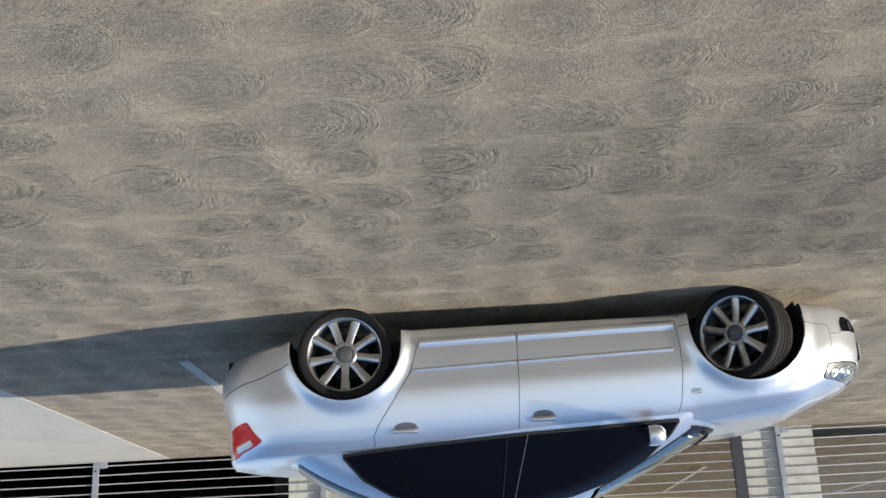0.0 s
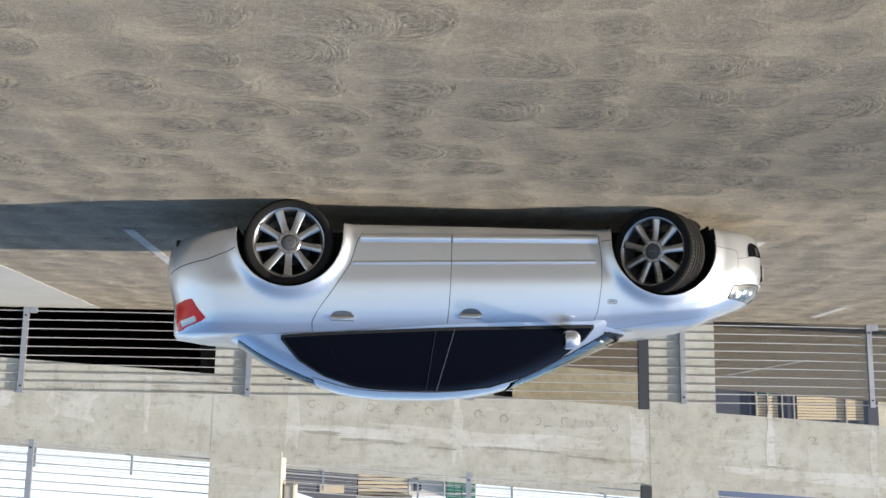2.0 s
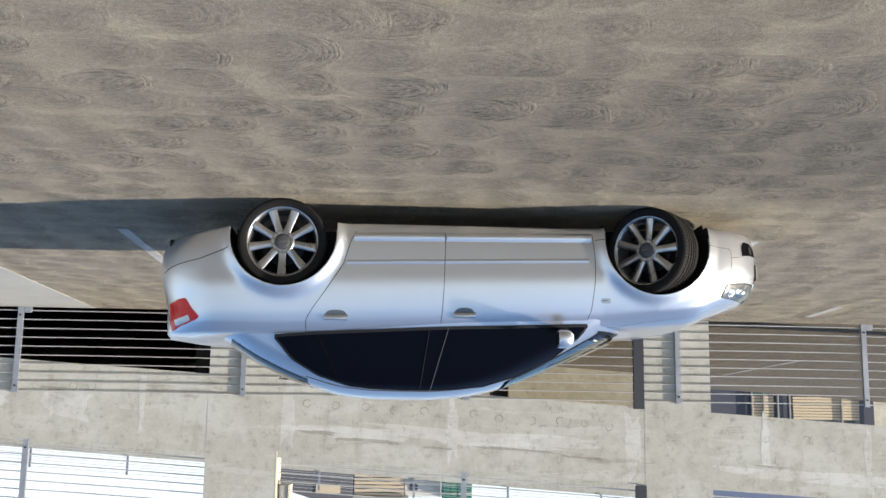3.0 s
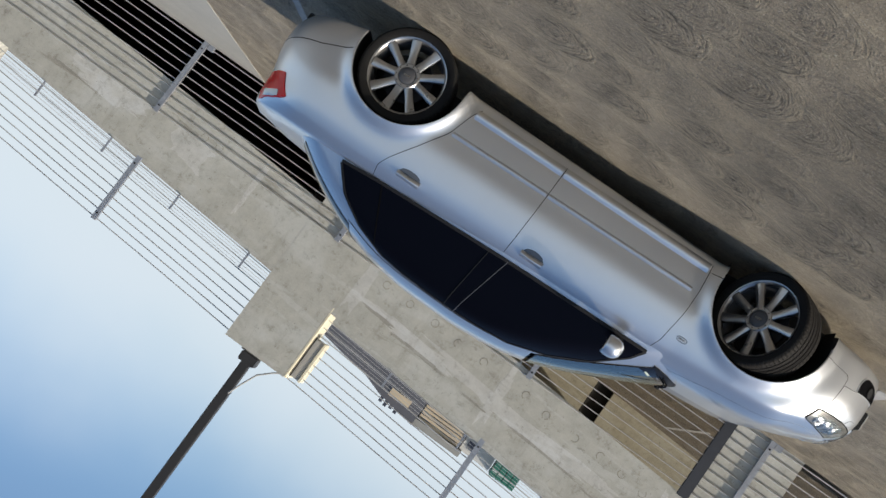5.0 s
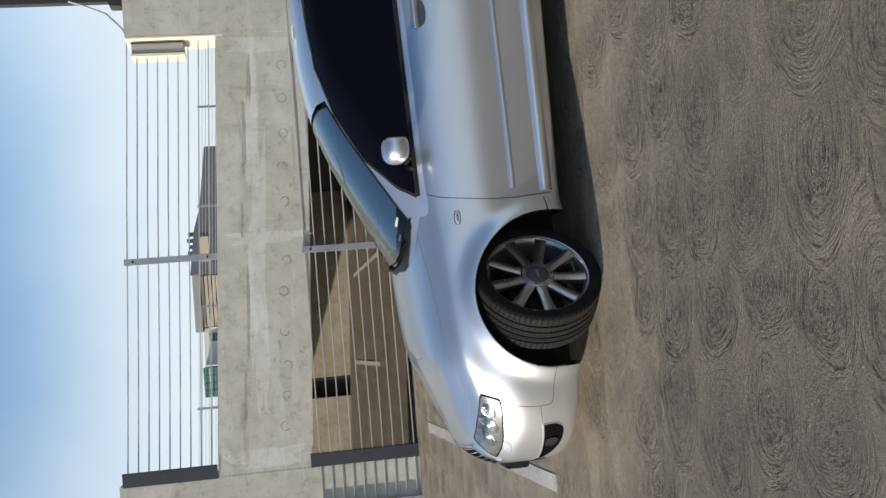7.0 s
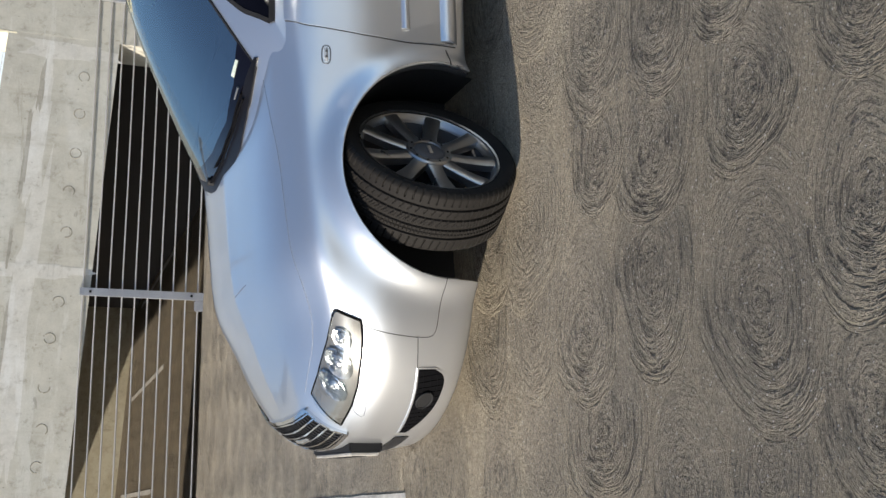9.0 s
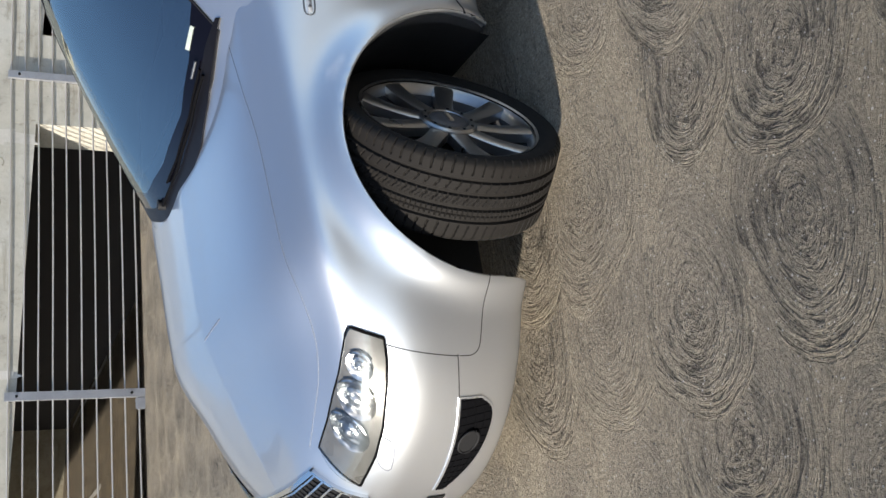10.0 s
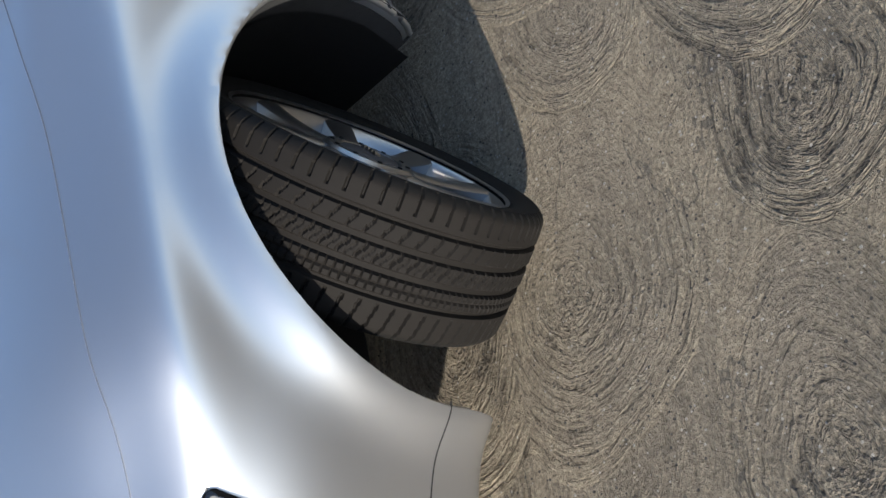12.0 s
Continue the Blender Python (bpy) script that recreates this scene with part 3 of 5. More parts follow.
def body_section(x, n=112):
    """Half section of the lower body at x, from the floor's middle to the top's middle, as (y, z)."""
    w, zb, zs, zt = half_width(x), z_floor(x), z_shoulder(x), z_top(x)
    k = max(w / 0.88, 0.02)
    zm = zb + 0.58 * (zs - zb)
    f = min(max((-1.0 - x) / 0.4, 0), 1)
    pts = [(0, zb + 0.01), (w - 0.30 * k, zb + 0.005), (w - 0.10 * k, zb), (w - 0.050 * k, zb + 0.02), (w - 0.022 * k, zb + 0.12), (w - 0.006 * k, zm - 0.12), (w, zm),
           (w - (0.022 - 0.012 * f) * k, zs - 0.15), (w - (0.043 - 0.025 * f) * k, zs - 0.075 - 0.006 * f), (w - (0.060 - 0.026 * f) * k, zs - 0.048 - 0.004 * f), (w - (0.098 - 0.015 * f) * k, zs - 0.014 - 0.008 * f), (w - (0.15 + 0.05 * f) * k, zs + 0.35 * (zt - zs)), (w * 0.55, zt - 0.25 * (zt - zs)), (0, zt)]
    pts = [Vector((a, b)) for a, b in pts]
    us = [0.0]
    for a, b in zip(pts, pts[1:]):
        us.append(us[-1] + max((b - a).length, 1e-4) ** 0.6)
    out = []
    for q in np.linspace(0, us[-1], n):
        i = min(int(np.searchsorted(us, q, side="right") - 1), len(pts) - 2)
        t = (q - us[i]) / (us[i + 1] - us[i])
        p0, p1, p2, p3 = pts[max(i - 1, 0)], pts[i], pts[i + 1], pts[min(i + 2, len(pts) - 1)]
        h0, h1, h2, h3 = us[max(i - 1, 0)], us[i], us[i + 1], us[min(i + 2, len(us) - 1)]
        m1 = (p2 - p0) / max(h2 - h0, 1e-6) * (h2 - h1)
        m2 = (p3 - p1) / max(h3 - h1, 1e-6) * (h2 - h1)
        p = p1 * (2 * t ** 3 - 3 * t * t + 1) + m1 * (t ** 3 - 2 * t * t + t) + p2 * (3 * t * t - 2 * t ** 3) + m2 * (t ** 3 - t * t)
        out.append((max(p.x, 0.0), p.y))
    out[0], out[-1] = (0.0, pts[0].y), (0.0, pts[-1].y)
    return out


def shaped(x, y, z):
    """Leans the nose and the tail, and swells the wheel arches."""
    if x < -1.6:
        f = min(1.0, (-1.6 - x) / 0.5)
        f = f * f * (3 - 2 * f)
        q = max(z - 0.40, 0) / 0.25
        q -= 0.10 * math.log1p(math.exp((q - 1.15) / 0.10))
        lean = 0.12 * max(q, 0) ** 2 + 0.02 * (max(0.26 - z, 0) / 0.14) ** 2
        x += f * lean
    if x > 1.7:
        f = min(1.0, (x - 1.7) / 0.4)
        f = f * f * (3 - 2 * f)
        lean = 0.062 * (lambda q: q * q * (3 - 2 * q))(min(max((z - 0.48) / 0.30, 0), 1)) + 0.07 * (max(0.42 - z, 0) / 0.2) ** 2
        x -= f * lean
    for cx, cz, r in ARCH.values():
        d = math.hypot(x - cx, z - cz) - r
        if z > 0.1 and abs(y) > 0.6:
            out = 0.044 * math.exp(-((d + 0.006) / 0.052) ** 2)
            y += math.copysign(out, y)
    return x, y, z


def lofted(rows):
    """A bmesh through rows of points, mirrored in y; the first and last point of each row lie on the mirror plane."""
    bm = bmesh.new()
    grid = []
    for row in rows:
        left = [bm.verts.new(p) for p in row]
        right = [left[0]] + [bm.verts.new((p[0], -p[1], p[2])) for p in row[1:-1]] + [left[-1]]
        grid.append((left, right))
    for (l0, r0), (l1, r1) in zip(grid, grid[1:]):
        for k in range(len(l0) - 1):
            bm.faces.new((l0[k], l0[k + 1], l1[k + 1], l1[k]))
            bm.faces.new((r0[k + 1], r0[k], r1[k], r1[k + 1]))
    bmesh.ops.remove_doubles(bm, verts=bm.verts, dist=1e-5)
    bmesh.ops.holes_fill(bm, edges=[e for e in bm.edges if e.is_boundary])
    bmesh.ops.recalc_face_normals(bm, faces=bm.faces)
    return bm


def stations(a, b, n, ends=0.0):
    t = np.linspace(0, 1, n)
    c = 0.5 - 0.5 * np.cos(math.pi * t)
    return a + (b - a) * ((1 - ends) * t + ends * c)


def body_rows():
    xs = list(stations(NOSE, -1.5, 80, 0.0)) + list(np.arange(-1.49, -0.9, 0.011)) + list(np.arange(-0.9, 0.85, 0.03)) + list(np.arange(0.85, 1.395, 0.011)) + list(stations(1.40, TAIL, 70, 0.0))
    # crowd the stations where the plan closes
    xs = [NOSE + (x - NOSE) ** 1.6 / (-1.5 - NOSE) ** 0.6 if x < -1.5 else (TAIL - (TAIL - x) ** 1.6 / (TAIL - 1.40) ** 0.6 if x > 1.40 else x) for x in xs]
    return [[shaped(x, -y, z) for y, z in body_section(x)] for x in sorted(xs)]


def cabin_top(x):
    return spline([-1.24, -0.86, -0.45, -0.2, 0.05, 0.3, 0.6, 0.85, 1.155, 1.51, 1.80], [0.875, 1.078, 1.265, 1.345, 1.385, 1.402, 1.402, 1.385, 1.312, 1.165, 0.985], x)


def cabin_side(z, x):
    """Half width of the cabin at a height: tumblehome."""
    belt = spline([-1.24, -0.9, 0.2, 1.1, 1.8], [0.74, 0.775, 0.795, 0.775, 0.66], x)
    return belt - 0.40 * (z - 0.9) - 0.06 * max(z - 1.2, 0) ** 2 / 0.04


def cabin_rows():
    rows = []
    for x in stations(-1.24, 1.80, 110, 0.35):
        zt = cabin_top(x)
        sag = spline([-1.24, -0.7, -0.3, 0.1, 0.7, 1.1, 1.8], [0.16, 0.15, 0.10, 0.055, 0.055, 0.09, 0.13], x)
        ze = zt - sag
        low = 0.78
        pts = [(0.0, low), (cabin_side(0.9, x) + 0.03, low)]
        if ze > 0.82:
            for t in np.linspace(0, 1, 14):
                z = 0.80 + (ze - 0.05 - 0.80) * t
                pts.append((cabin_side(z, x), z))
        else:
            for t in np.linspace(0, 1, 14):
                pts.append((cabin_side(0.9, x) + 0.03 - 0.02 * t, low + (max(ze, low + 0.02) - low) * 0.5 * t))
        y0, z0 = pts[-1]
        for t in np.linspace(0.04, 1, 24):
            # a quick turn over the cant rail, then a gentle crown
            a = t * math.pi / 2
            y = y0 * (1 - t ** 1.25) if t < 1 else 0.0
            z = z0 + (zt - z0) * (1 - (1 - t) ** 2.6)
            pts.append((y, z))
        pts[-1] = (0.0, zt)
        rows.append([(x, -y, z) for y, z in pts])
    return rows


from mathutils.bvhtree import BVHTree

car = thing("car", "silver four-door saloon with dark tinted windows parked on the deck", "car")
body_bm = lofted(body_rows())
cabin_bm = lofted(cabin_rows())
BODY_SKIN, CABIN_SKIN = BVHTree.FromBMesh(body_bm), BVHTree.FromBMesh(cabin_bm)


def cut_with(bm, cutters):
    """The bmesh with solid cutters taken out of it."""
    me = bpy.data.meshes.new("blank")
    bm.to_mesh(me)
    bm.free()
    me.materials.append(SILVER)
    me.materials.append(LINING)
    ob = new("blank", me)
    made = [ob]
    for c in cutters:
        for f in c.faces:
            f.material_index = 1
        cm = bpy.data.meshes.new("cutter")
        c.to_mesh(cm)
        c.free()
        cm.materials.append(SILVER)
        cm.materials.append(LINING)
        co = new("cutter", cm)
        made.append(co)
        mod = ob.modifiers.new("cut", "BOOLEAN")
        mod.object, mod.operation, mod.solver = co, "DIFFERENCE", "EXACT"
    deps = bpy.context.evaluated_depsgraph_get()
    out = bmesh.new()
    out.from_mesh(ob.evaluated_get(deps).to_mesh())
    ob.evaluated_get(deps).to_mesh_clear()
    for o in made:
        data = o.data
        bpy.data.objects.remove(o)
        bpy.data.meshes.remove(data)
    return out


def arch_cutter(cx, cz, r, y0, y1):
    bm = bmesh.new()
    n = 72
    ring = []
    for y in (y0, y1):
        pts = []
        for k in range(n):
            a = 2 * math.pi * k / n
            x, z = cx + r * math.cos(a), cz + r * math.sin(a)
            if z < cz - 0.05:
                z = -0.2
                x = cx + r * 1.0 * (1 if math.cos(a) > 0 else -1) * min(1, abs(math.cos(a)) + 1e-3) 
            pts.append(bm.verts.new((x, y, z)))
        ring.append(pts)
    for k in range(n):
        bm.faces.new((ring[0][k], ring[0][(k + 1) % n], ring[1][(k + 1) % n], ring[1][k]))
    bm.faces.new(ring[0][::-1])
    bm.faces.new(ring[1])
    bmesh.ops.recalc_face_normals(bm, faces=bm.faces)
    return bm


SCREEN_LOW = [(-1.008, -0.672, 0.9), (-1.11, -0.555, 0.905), (-1.185, -0.35, 0.91), (-1.205, 0, 0.91), (-1.185, 0.35, 0.91), (-1.11, 0.555, 0.905), (-1.008, 0.672, 0.9)]
SCREEN_TOP = [(-0.36, -0.475, 1.27), (-0.34, -0.3, 1.30), (-0.335, 0, 1.31), (-0.34, 0.3, 1.30), (-0.36, 0.475, 1.27)]


def resample(pts, n):
    pts = [Vector(p) for p in pts]
    run = [0.0]
    for a, b in zip(pts, pts[1:]):
        run.append(run[-1] + (b - a).length)
    out = []
    for q in np.linspace(0, run[-1], n):
        i = min(max(int(np.searchsorted(run, q, side="right")) - 1, 0), len(pts) - 2)
        t = (q - run[i]) / max(run[i + 1] - run[i], 1e-9)
        out.append(pts[i].lerp(pts[i + 1], t))
    return out


def cabin_hollow():
    """The space behind the windscreen, as a solid to take out."""
    a, b = resample(SCREEN_LOW, 61)[1:-1:2], resample(SCREEN_TOP, 61)[1:-1:2]
    bm = bmesh.new()
    layers = []
    for deep in (0, 1):
        grid = []
        for t in np.linspace(0.05, 0.97, 12):
            row = []
            for p, q in zip(a, b):
                hit, nor, _, _ = CABIN_SKIN.find_nearest(p.lerp(q, t))
                row.append(bm.verts.new(hit + (Vector((0.95, 0, -0.13)) if deep else nor * 0.03)))
            grid.append(row)
        layers.append(grid)
    rows, cols = len(layers[0]), len(layers[0][0])
    for g in layers:
        for j in range(rows - 1):
            for i in range(cols - 1):
                bm.faces.new((g[j][i], g[j][i + 1], g[j + 1][i + 1], g[j + 1][i]))
    rim = [(0, i) for i in range(cols)] + [(j, cols - 1) for j in range(1, rows)] + [(rows - 1, i) for i in range(cols - 2, -1, -1)] + [(j, 0) for j in range(rows - 2, 0, -1)]
    for (j, i), (k, h) in zip(rim, rim[1:] + rim[:1]):
        bm.faces.new((layers[0][j][i], layers[1][j][i], layers[1][k][h], layers[0][k][h]))
    bmesh.ops.recalc_face_normals(bm, faces=bm.faces)
    return bm


cutters = [arch_cutter(cx, cz, r, s * 0.50, s * 1.2) for cx, cz, r in ARCH.values() for s in (-1, 1)]
body = part("body", cut_with(body_bm, cutters + [cabin_hollow()]), SILVER, car, "silver metallic lower body with flared arches", smooth=58)
cabin = part("cabin", cut_with(cabin_bm, [cabin_hollow()]), SILVER, car, "silver roof and pillars", smooth=40)
body.data.materials.append(LINING)
cabin.data.materials.append(LINING)
for (cx, cz, r) in ARCH.values():
    for s in (-1, 1):
        q = r - 0.006
        line = [(cx + q, 0.125 if cx < 0 else 0.225)] + [(cx + q * math.cos(a), cz + q * math.sin(a)) for a in np.linspace(0, math.pi, 36)] + [(cx - q, 0.09 if cx < 0 else 0.17)]
        bm = bmesh.new()
        ring = [[bm.verts.new((x, s * (((0.80 if z < 0.2 else 0.835) if x > cx else min(0.845, 0.73 + 0.9 * max(z - 0.14, 0))) if k == 0 else 0.515), z)) for x, z in line] for k in (0, 1)]
        for k in range(len(line) - 1):
            bm.faces.new((ring[0][k], ring[0][k + 1], ring[1][k + 1], ring[1][k]))
        bm.faces.new(ring[1])
        part("wheel_liner", bm, BLACK, car, "black plastic wheel arch liner", smooth=40)
        # rolled lip of the arch
        pts = []
        for a in np.linspace(-0.42 if cx < 0 else -0.1, math.pi + 0.1, 66):
            x, z = cx + (r + 0.001) * math.cos(max(a, -0.1)), cz + (r + 0.001) * math.sin(a)
            hit, _, _, _ = BODY_SKIN.ray_cast(Vector((x, -1.5, z)), Vector((0, 1, 0)), 1.2)
            if hit is not None:
                pts.append((x, s * (abs(hit.y) - 0.008), z))
        lip = tube(bmesh.new(), pts, 0.0068, 10)
        # return flange of the wing, turned into the arch
        q = (r - 0.0015) / (r + 0.001)
        edge = [[lip.verts.new((cx + (x - cx) * q, y - s * deep, cz + (z - cz) * q)) for x, y, z in pts] for deep in (0.0, 0.020)]
        for a, b, c, d in zip(edge[0], edge[0][1:], edge[1][1:], edge[1]):
            lip.faces.new((a, b, c, d))
        part("arch_lip", lip, SILVER, car, smooth=60)


# ---- car: skin parts ----
def on_skin(p, skin, way=None):
    """The place and outward normal of the skin at p: along way, or nearest."""
    if way is not None:
        way = Vector(way)
        hit, nor, _, _ = skin.ray_cast(p - way * 1.5, way, 3.0)
        if hit is not None and (hit - p).length < 0.35:
            return hit, nor
    hit, nor, _, _ = skin.find_nearest(p)
    return hit, nor


def ruled(c0, c1, n, m, skin, lift=0.003, deep=0.006, way=None, side=-1, inset=0.0, swell=0.0, ridge=0.0):
    """A panel between two edge lines, laid on the skin and lifted off it, with folded-in edges."""
    a, b = resample(c0, n), resample(c1, n)
    bm = bmesh.new()
    grid = []
    for j in range(m):
        t = inset + (1 - 2 * inset) * j / (m - 1)
        row = []
        for i in range(n):
            p, nor = on_skin(a[i].lerp(b[i], t), skin, way)
            up = lift + swell * math.sin(math.pi * t) * math.sin(math.pi * i / (n - 1)) + ridge * math.sin(math.pi * t)
            q = p + nor * up
            row.append((q, nor))
        grid.append(row)
    vs = [[bm.verts.new((q.x, q.y * (-side), q.z)) if side > 0 else bm.verts.new(q) for q, _ in row] for row in grid]
    for j in range(m - 1):
        for i in range(n - 1):
            bm.faces.new((vs[j][i], vs[j][i + 1], vs[j + 1][i + 1], vs[j + 1][i]))
    rim = [(0, i) for i in range(n)] + [(j, n - 1) for j in range(1, m)] + [(m - 1, i) for i in range(n - 2, -1, -1)] + [(j, 0) for j in range(m - 2, 0, -1)]
    low = []
    for j, i in rim:
        q = grid[j][i][0] - grid[j][i][1] * deep
        low.append(bm.verts.new((q.x, q.y * (-side), q.z)) if side > 0 else bm.verts.new(q))
    for k in range(len(rim)):
        (j, i), (j2, i2) = rim[k], rim[(k + 1) % len(rim)]
        bm.faces.new((vs[j][i], low[k], low[(k + 1) % len(rim)], vs[j2][i2]))
    bmesh.ops.recalc_face_normals(bm, faces=bm.faces)
    return bm


def ribbon(pts, width, skin, lift=0.0015, n=40, way=None, side=-1):
    """A narrow strip along a line on the skin."""
    ps = [on_skin(p, skin, way) for p in resample(pts, n)]
    bm = bmesh.new()
    rows = []
    for i, (p, nor) in enumerate(ps):
        d = (ps[min(i + 1, n - 1)][0] - ps[max(i - 1, 0)][0]).normalized()
        c = nor.cross(d).normalized() * width / 2
        row = []
        for q in (p - c - nor * 0.002, p - c + nor * lift, p + c + nor * lift, p + c - nor * 0.002):
            row.append(bm.verts.new((q.x, -q.y if side > 0 else q.y, q.z)))
        rows.append(row)
    for r0, r1 in zip(rows, rows[1:]):
        for k in range(3):
            bm.faces.new((r0[k], r0[k + 1], r1[k + 1], r1[k]))
    bmesh.ops.recalc_face_normals(bm, faces=bm.faces)
    return bm


def eased(pts, times=2):
    """A line with its corners cut round."""
    pts = [Vector(p) for p in pts]
    for _ in range(times):
        out = [pts[0]]
        for a, b in zip(pts, pts[1:]):
            out += [a.lerp(b, 0.25), a.lerp(b, 0.75)]
        pts = out + [pts[-1]]
    return pts


Y = (0, 1, 0)
GAP_F = [(-0.914, -0.9, 0.212), (-0.932, -0.9, 0.40), (-0.93, -0.9, 0.56), (-0.906, -0.88, 0.767), (-0.868, -0.86, 0.866)]
GAP_B = [(0.156, -0.9, 0.225), (0.158, -0.9, 0.40), (0.161, -0.9, 0.581), (0.17, -0.88, 0.78), (0.182, -0.86, 0.905)]
GAP_R = [(0.80, -0.9, 0.232), (0.832, -0.9, 0.29), (0.883, -0.9, 0.471), (0.999, -0.9, 0.656), (1.10, -0.88, 0.80), (1.142, -0.86, 0.88), (1.14, -0.85, 0.945)]
BELT = [(-0.885, -0.8, 0.868), (-0.4, -0.8, 0.887), (0.145, -0.8, 0.908), (0.6, -0.8, 0.932), (1.074, -0.8, 0.958), (1.365, -0.8, 0.980)]
WIN_TOP = [(-0.885, -0.8, 0.872), (-0.827, -0.7, 0.955), (-0.657, -0.66, 1.098), (-0.406, -0.62, 1.226), (-0.156, -0.6, 1.306), (0.06, -0.6, 1.332), (0.235, -0.6, 1.340), (0.45, -0.6, 1.342), (0.665, -0.6, 1.336), (0.828, -0.6, 1.320), (1.053, -0.6, 1.250), (1.239, -0.66, 1.140), (1.365, -0.75, 0.992)]


def along(line, x):
    """The point of a line at x."""
    xs = [p[0] for p in line]
    return Vector((x, float(np.interp(x, xs, [p[1] for p in line])), float(np.interp(x, xs, [p[2] for p in line]))))


def piece(line, x0, x1, n=14):
    return [along(line, x) for x in np.linspace(x0, x1, n)]


def shift(line, dx, dz=0.0):
    return [(p[0] + dx, p[1], p[2] + dz) for p in line]


def lamp_place(upper, lower, t, q, lift, side):
    """A place on the headlight: t along it, q from the upper to the lower edge."""
    k = min(max(t, 0.0), 1.0) * (len(upper) - 1)
    i = min(int(k), len(upper) - 2)
    p, nor = on_skin(upper[i].lerp(upper[i + 1], k - i).lerp(lower[i].lerp(lower[i + 1], k - i), q), BODY_SKIN)
    p = p + nor * lift
    return (p.x, -p.y if side > 0 else p.y, p.z)


def lamp_bowl(upper, lower, centre, reach, q, tall, side):
    """A faceted bowl: stepped rings of flat chrome segments round a bulb."""
    bm = bmesh.new()
    rings = []
    for r, lift in ((1.0, 0.0065), (0.80, 0.0035), (0.55, 0.0026), (0.34, 0.0045), (0.22, 0.010), (0.05, 0.0125)):
        rings.append([bm.verts.new(lamp_place(upper, lower, centre + reach * r * math.cos(a), q + tall * r * math.sin(a), lift, side)) for a in np.linspace(0, 2 * math.pi, 14, endpoint=False)])
    for a, b in zip(rings, rings[1:]):
        for k in range(14):
            bm.faces.new((a[k], a[(k + 1) % 14], b[(k + 1) % 14], b[k]))
    bm.faces.new(rings[-1])
    bmesh.ops.recalc_face_normals(bm, faces=bm.faces)
    return bm


for s in (-1, 1):
    # doors with their trims, handles and windows
    front = part("front_door", ruled(shift(GAP_F, 0.004), shift(GAP_B, -0.003), 30, 44, BODY_SKIN, 0.003, way=Y, side=s), SILVER, car, smooth=40)
    rear = part("rear_door", ruled(shift(GAP_B, 0.003), shift(GAP_R, -0.004), 34, 36, BODY_SKIN, 0.003, way=Y, side=s), SILVER, car, smooth=40)
    for line in (GAP_F, GAP_B, GAP_R):
        part("shut_line", ribbon(line, 0.0042, BODY_SKIN, 0.001, way=Y, side=s), DARKGAP, car)
    for door, x0, x1, z0, z1 in ((front, -0.883, 0.150, 0.410, 0.447), (rear, 0.164, 0.862, 0.448, 0.462)):
        lo = [(x, -0.9, float(np.interp(x, (-0.883, 0.862), (0.395, 0.446)))) for x in np.linspace(x0, x1, 20)]
        hi = [(p[0], p[1], p[2] + 0.032) for p in lo]
        part("rub_strip", ruled(lo, hi, 30, 8, BODY_SKIN, 0.003, 0.008, Y, s, ridge=0.011), SILVER, door, smooth=50)
    for door, x0, x1 in ((front, -0.905, 0.148), (rear, 0.163, 0.815)):
        lo = [(x, -0.9, float(np.interp(x, (-0.9, 0.82), (0.207, 0.240)))) for x in np.linspace(x0, x1, 20)]
        hi = [(p[0], p[1], p[2] + 0.066) for p in lo]
        part("sill_strip", ruled(lo, hi, 30, 10, BODY_SKIN, 0.005, 0.012, Y, s, ridge=0.016), SILVER, door, smooth=50)
    for door, x0, x1, z in ((front, -0.068, 0.094, 0.797), (rear, 0.842, 1.016, 0.832)):
        xm = (x0 + x1) / 2
        lo = [(x0 + 0.012, -0.9, z - 0.004), (x0 + 0.024, -0.9, z - 0.019), (x0 + 0.05, -0.9, z - 0.028), (xm, -0.9, z - 0.031), (x1 - 0.05, -0.9, z - 0.027), (x1 - 0.024, -0.9, z - 0.017), (x1 - 0.012, -0.9, z - 0.001)]
        md = [(x0 + 0.004, -0.9, z + 0.004), (x1 - 0.004, -0.9, z + 0.006)]
        # recess shade comes from the cup's darker silver
        part("handle_cup", ruled(lo, md, 16, 8, BODY_SKIN, 0.0045, 0.004, Y, s), CUP, door, "cup behind the handle with its shade put in the colour", smooth=40)
        lo = [(x0, -0.9, z + 0.001), (x1, -0.9, z + 0.004)]
        hi = [(x0 + 0.006, -0.9, z + 0.040), (x1 - 0.006, -0.9, z + 0.042)]
        h = part("door_handle", ruled(lo, hi, 24, 10, BODY_SKIN, 0.008, 0.012, Y, s, swell=0.010, ridge=0.018), SILVER, door, "silver pull handle", smooth=50)
    part("front_window", ruled(piece(BELT, -0.885, 0.118), piece(WIN_TOP, -0.885, 0.235), 44, 26, CABIN_SKIN, 0.004, 0.01, Y, s), GLASS, front, "dark tinted glass", smooth=30)
    part("window_pillar", ruled(piece(BELT, 0.122, 0.254), piece(WIN_TOP, 0.239, 0.312), 6, 20, CABIN_SKIN, 0.007, 0.01, Y, s), GLASS, rear, "black pillar trim", smooth=30)
    part("rear_window", ruled(piece(BELT, 0.258, 1.055), piece(WIN_TOP, 0.316, 0.893), 30, 26, CABIN_SKIN, 0.004, 0.01, Y, s), GLASS, rear, "dark tinted glass", smooth=30)
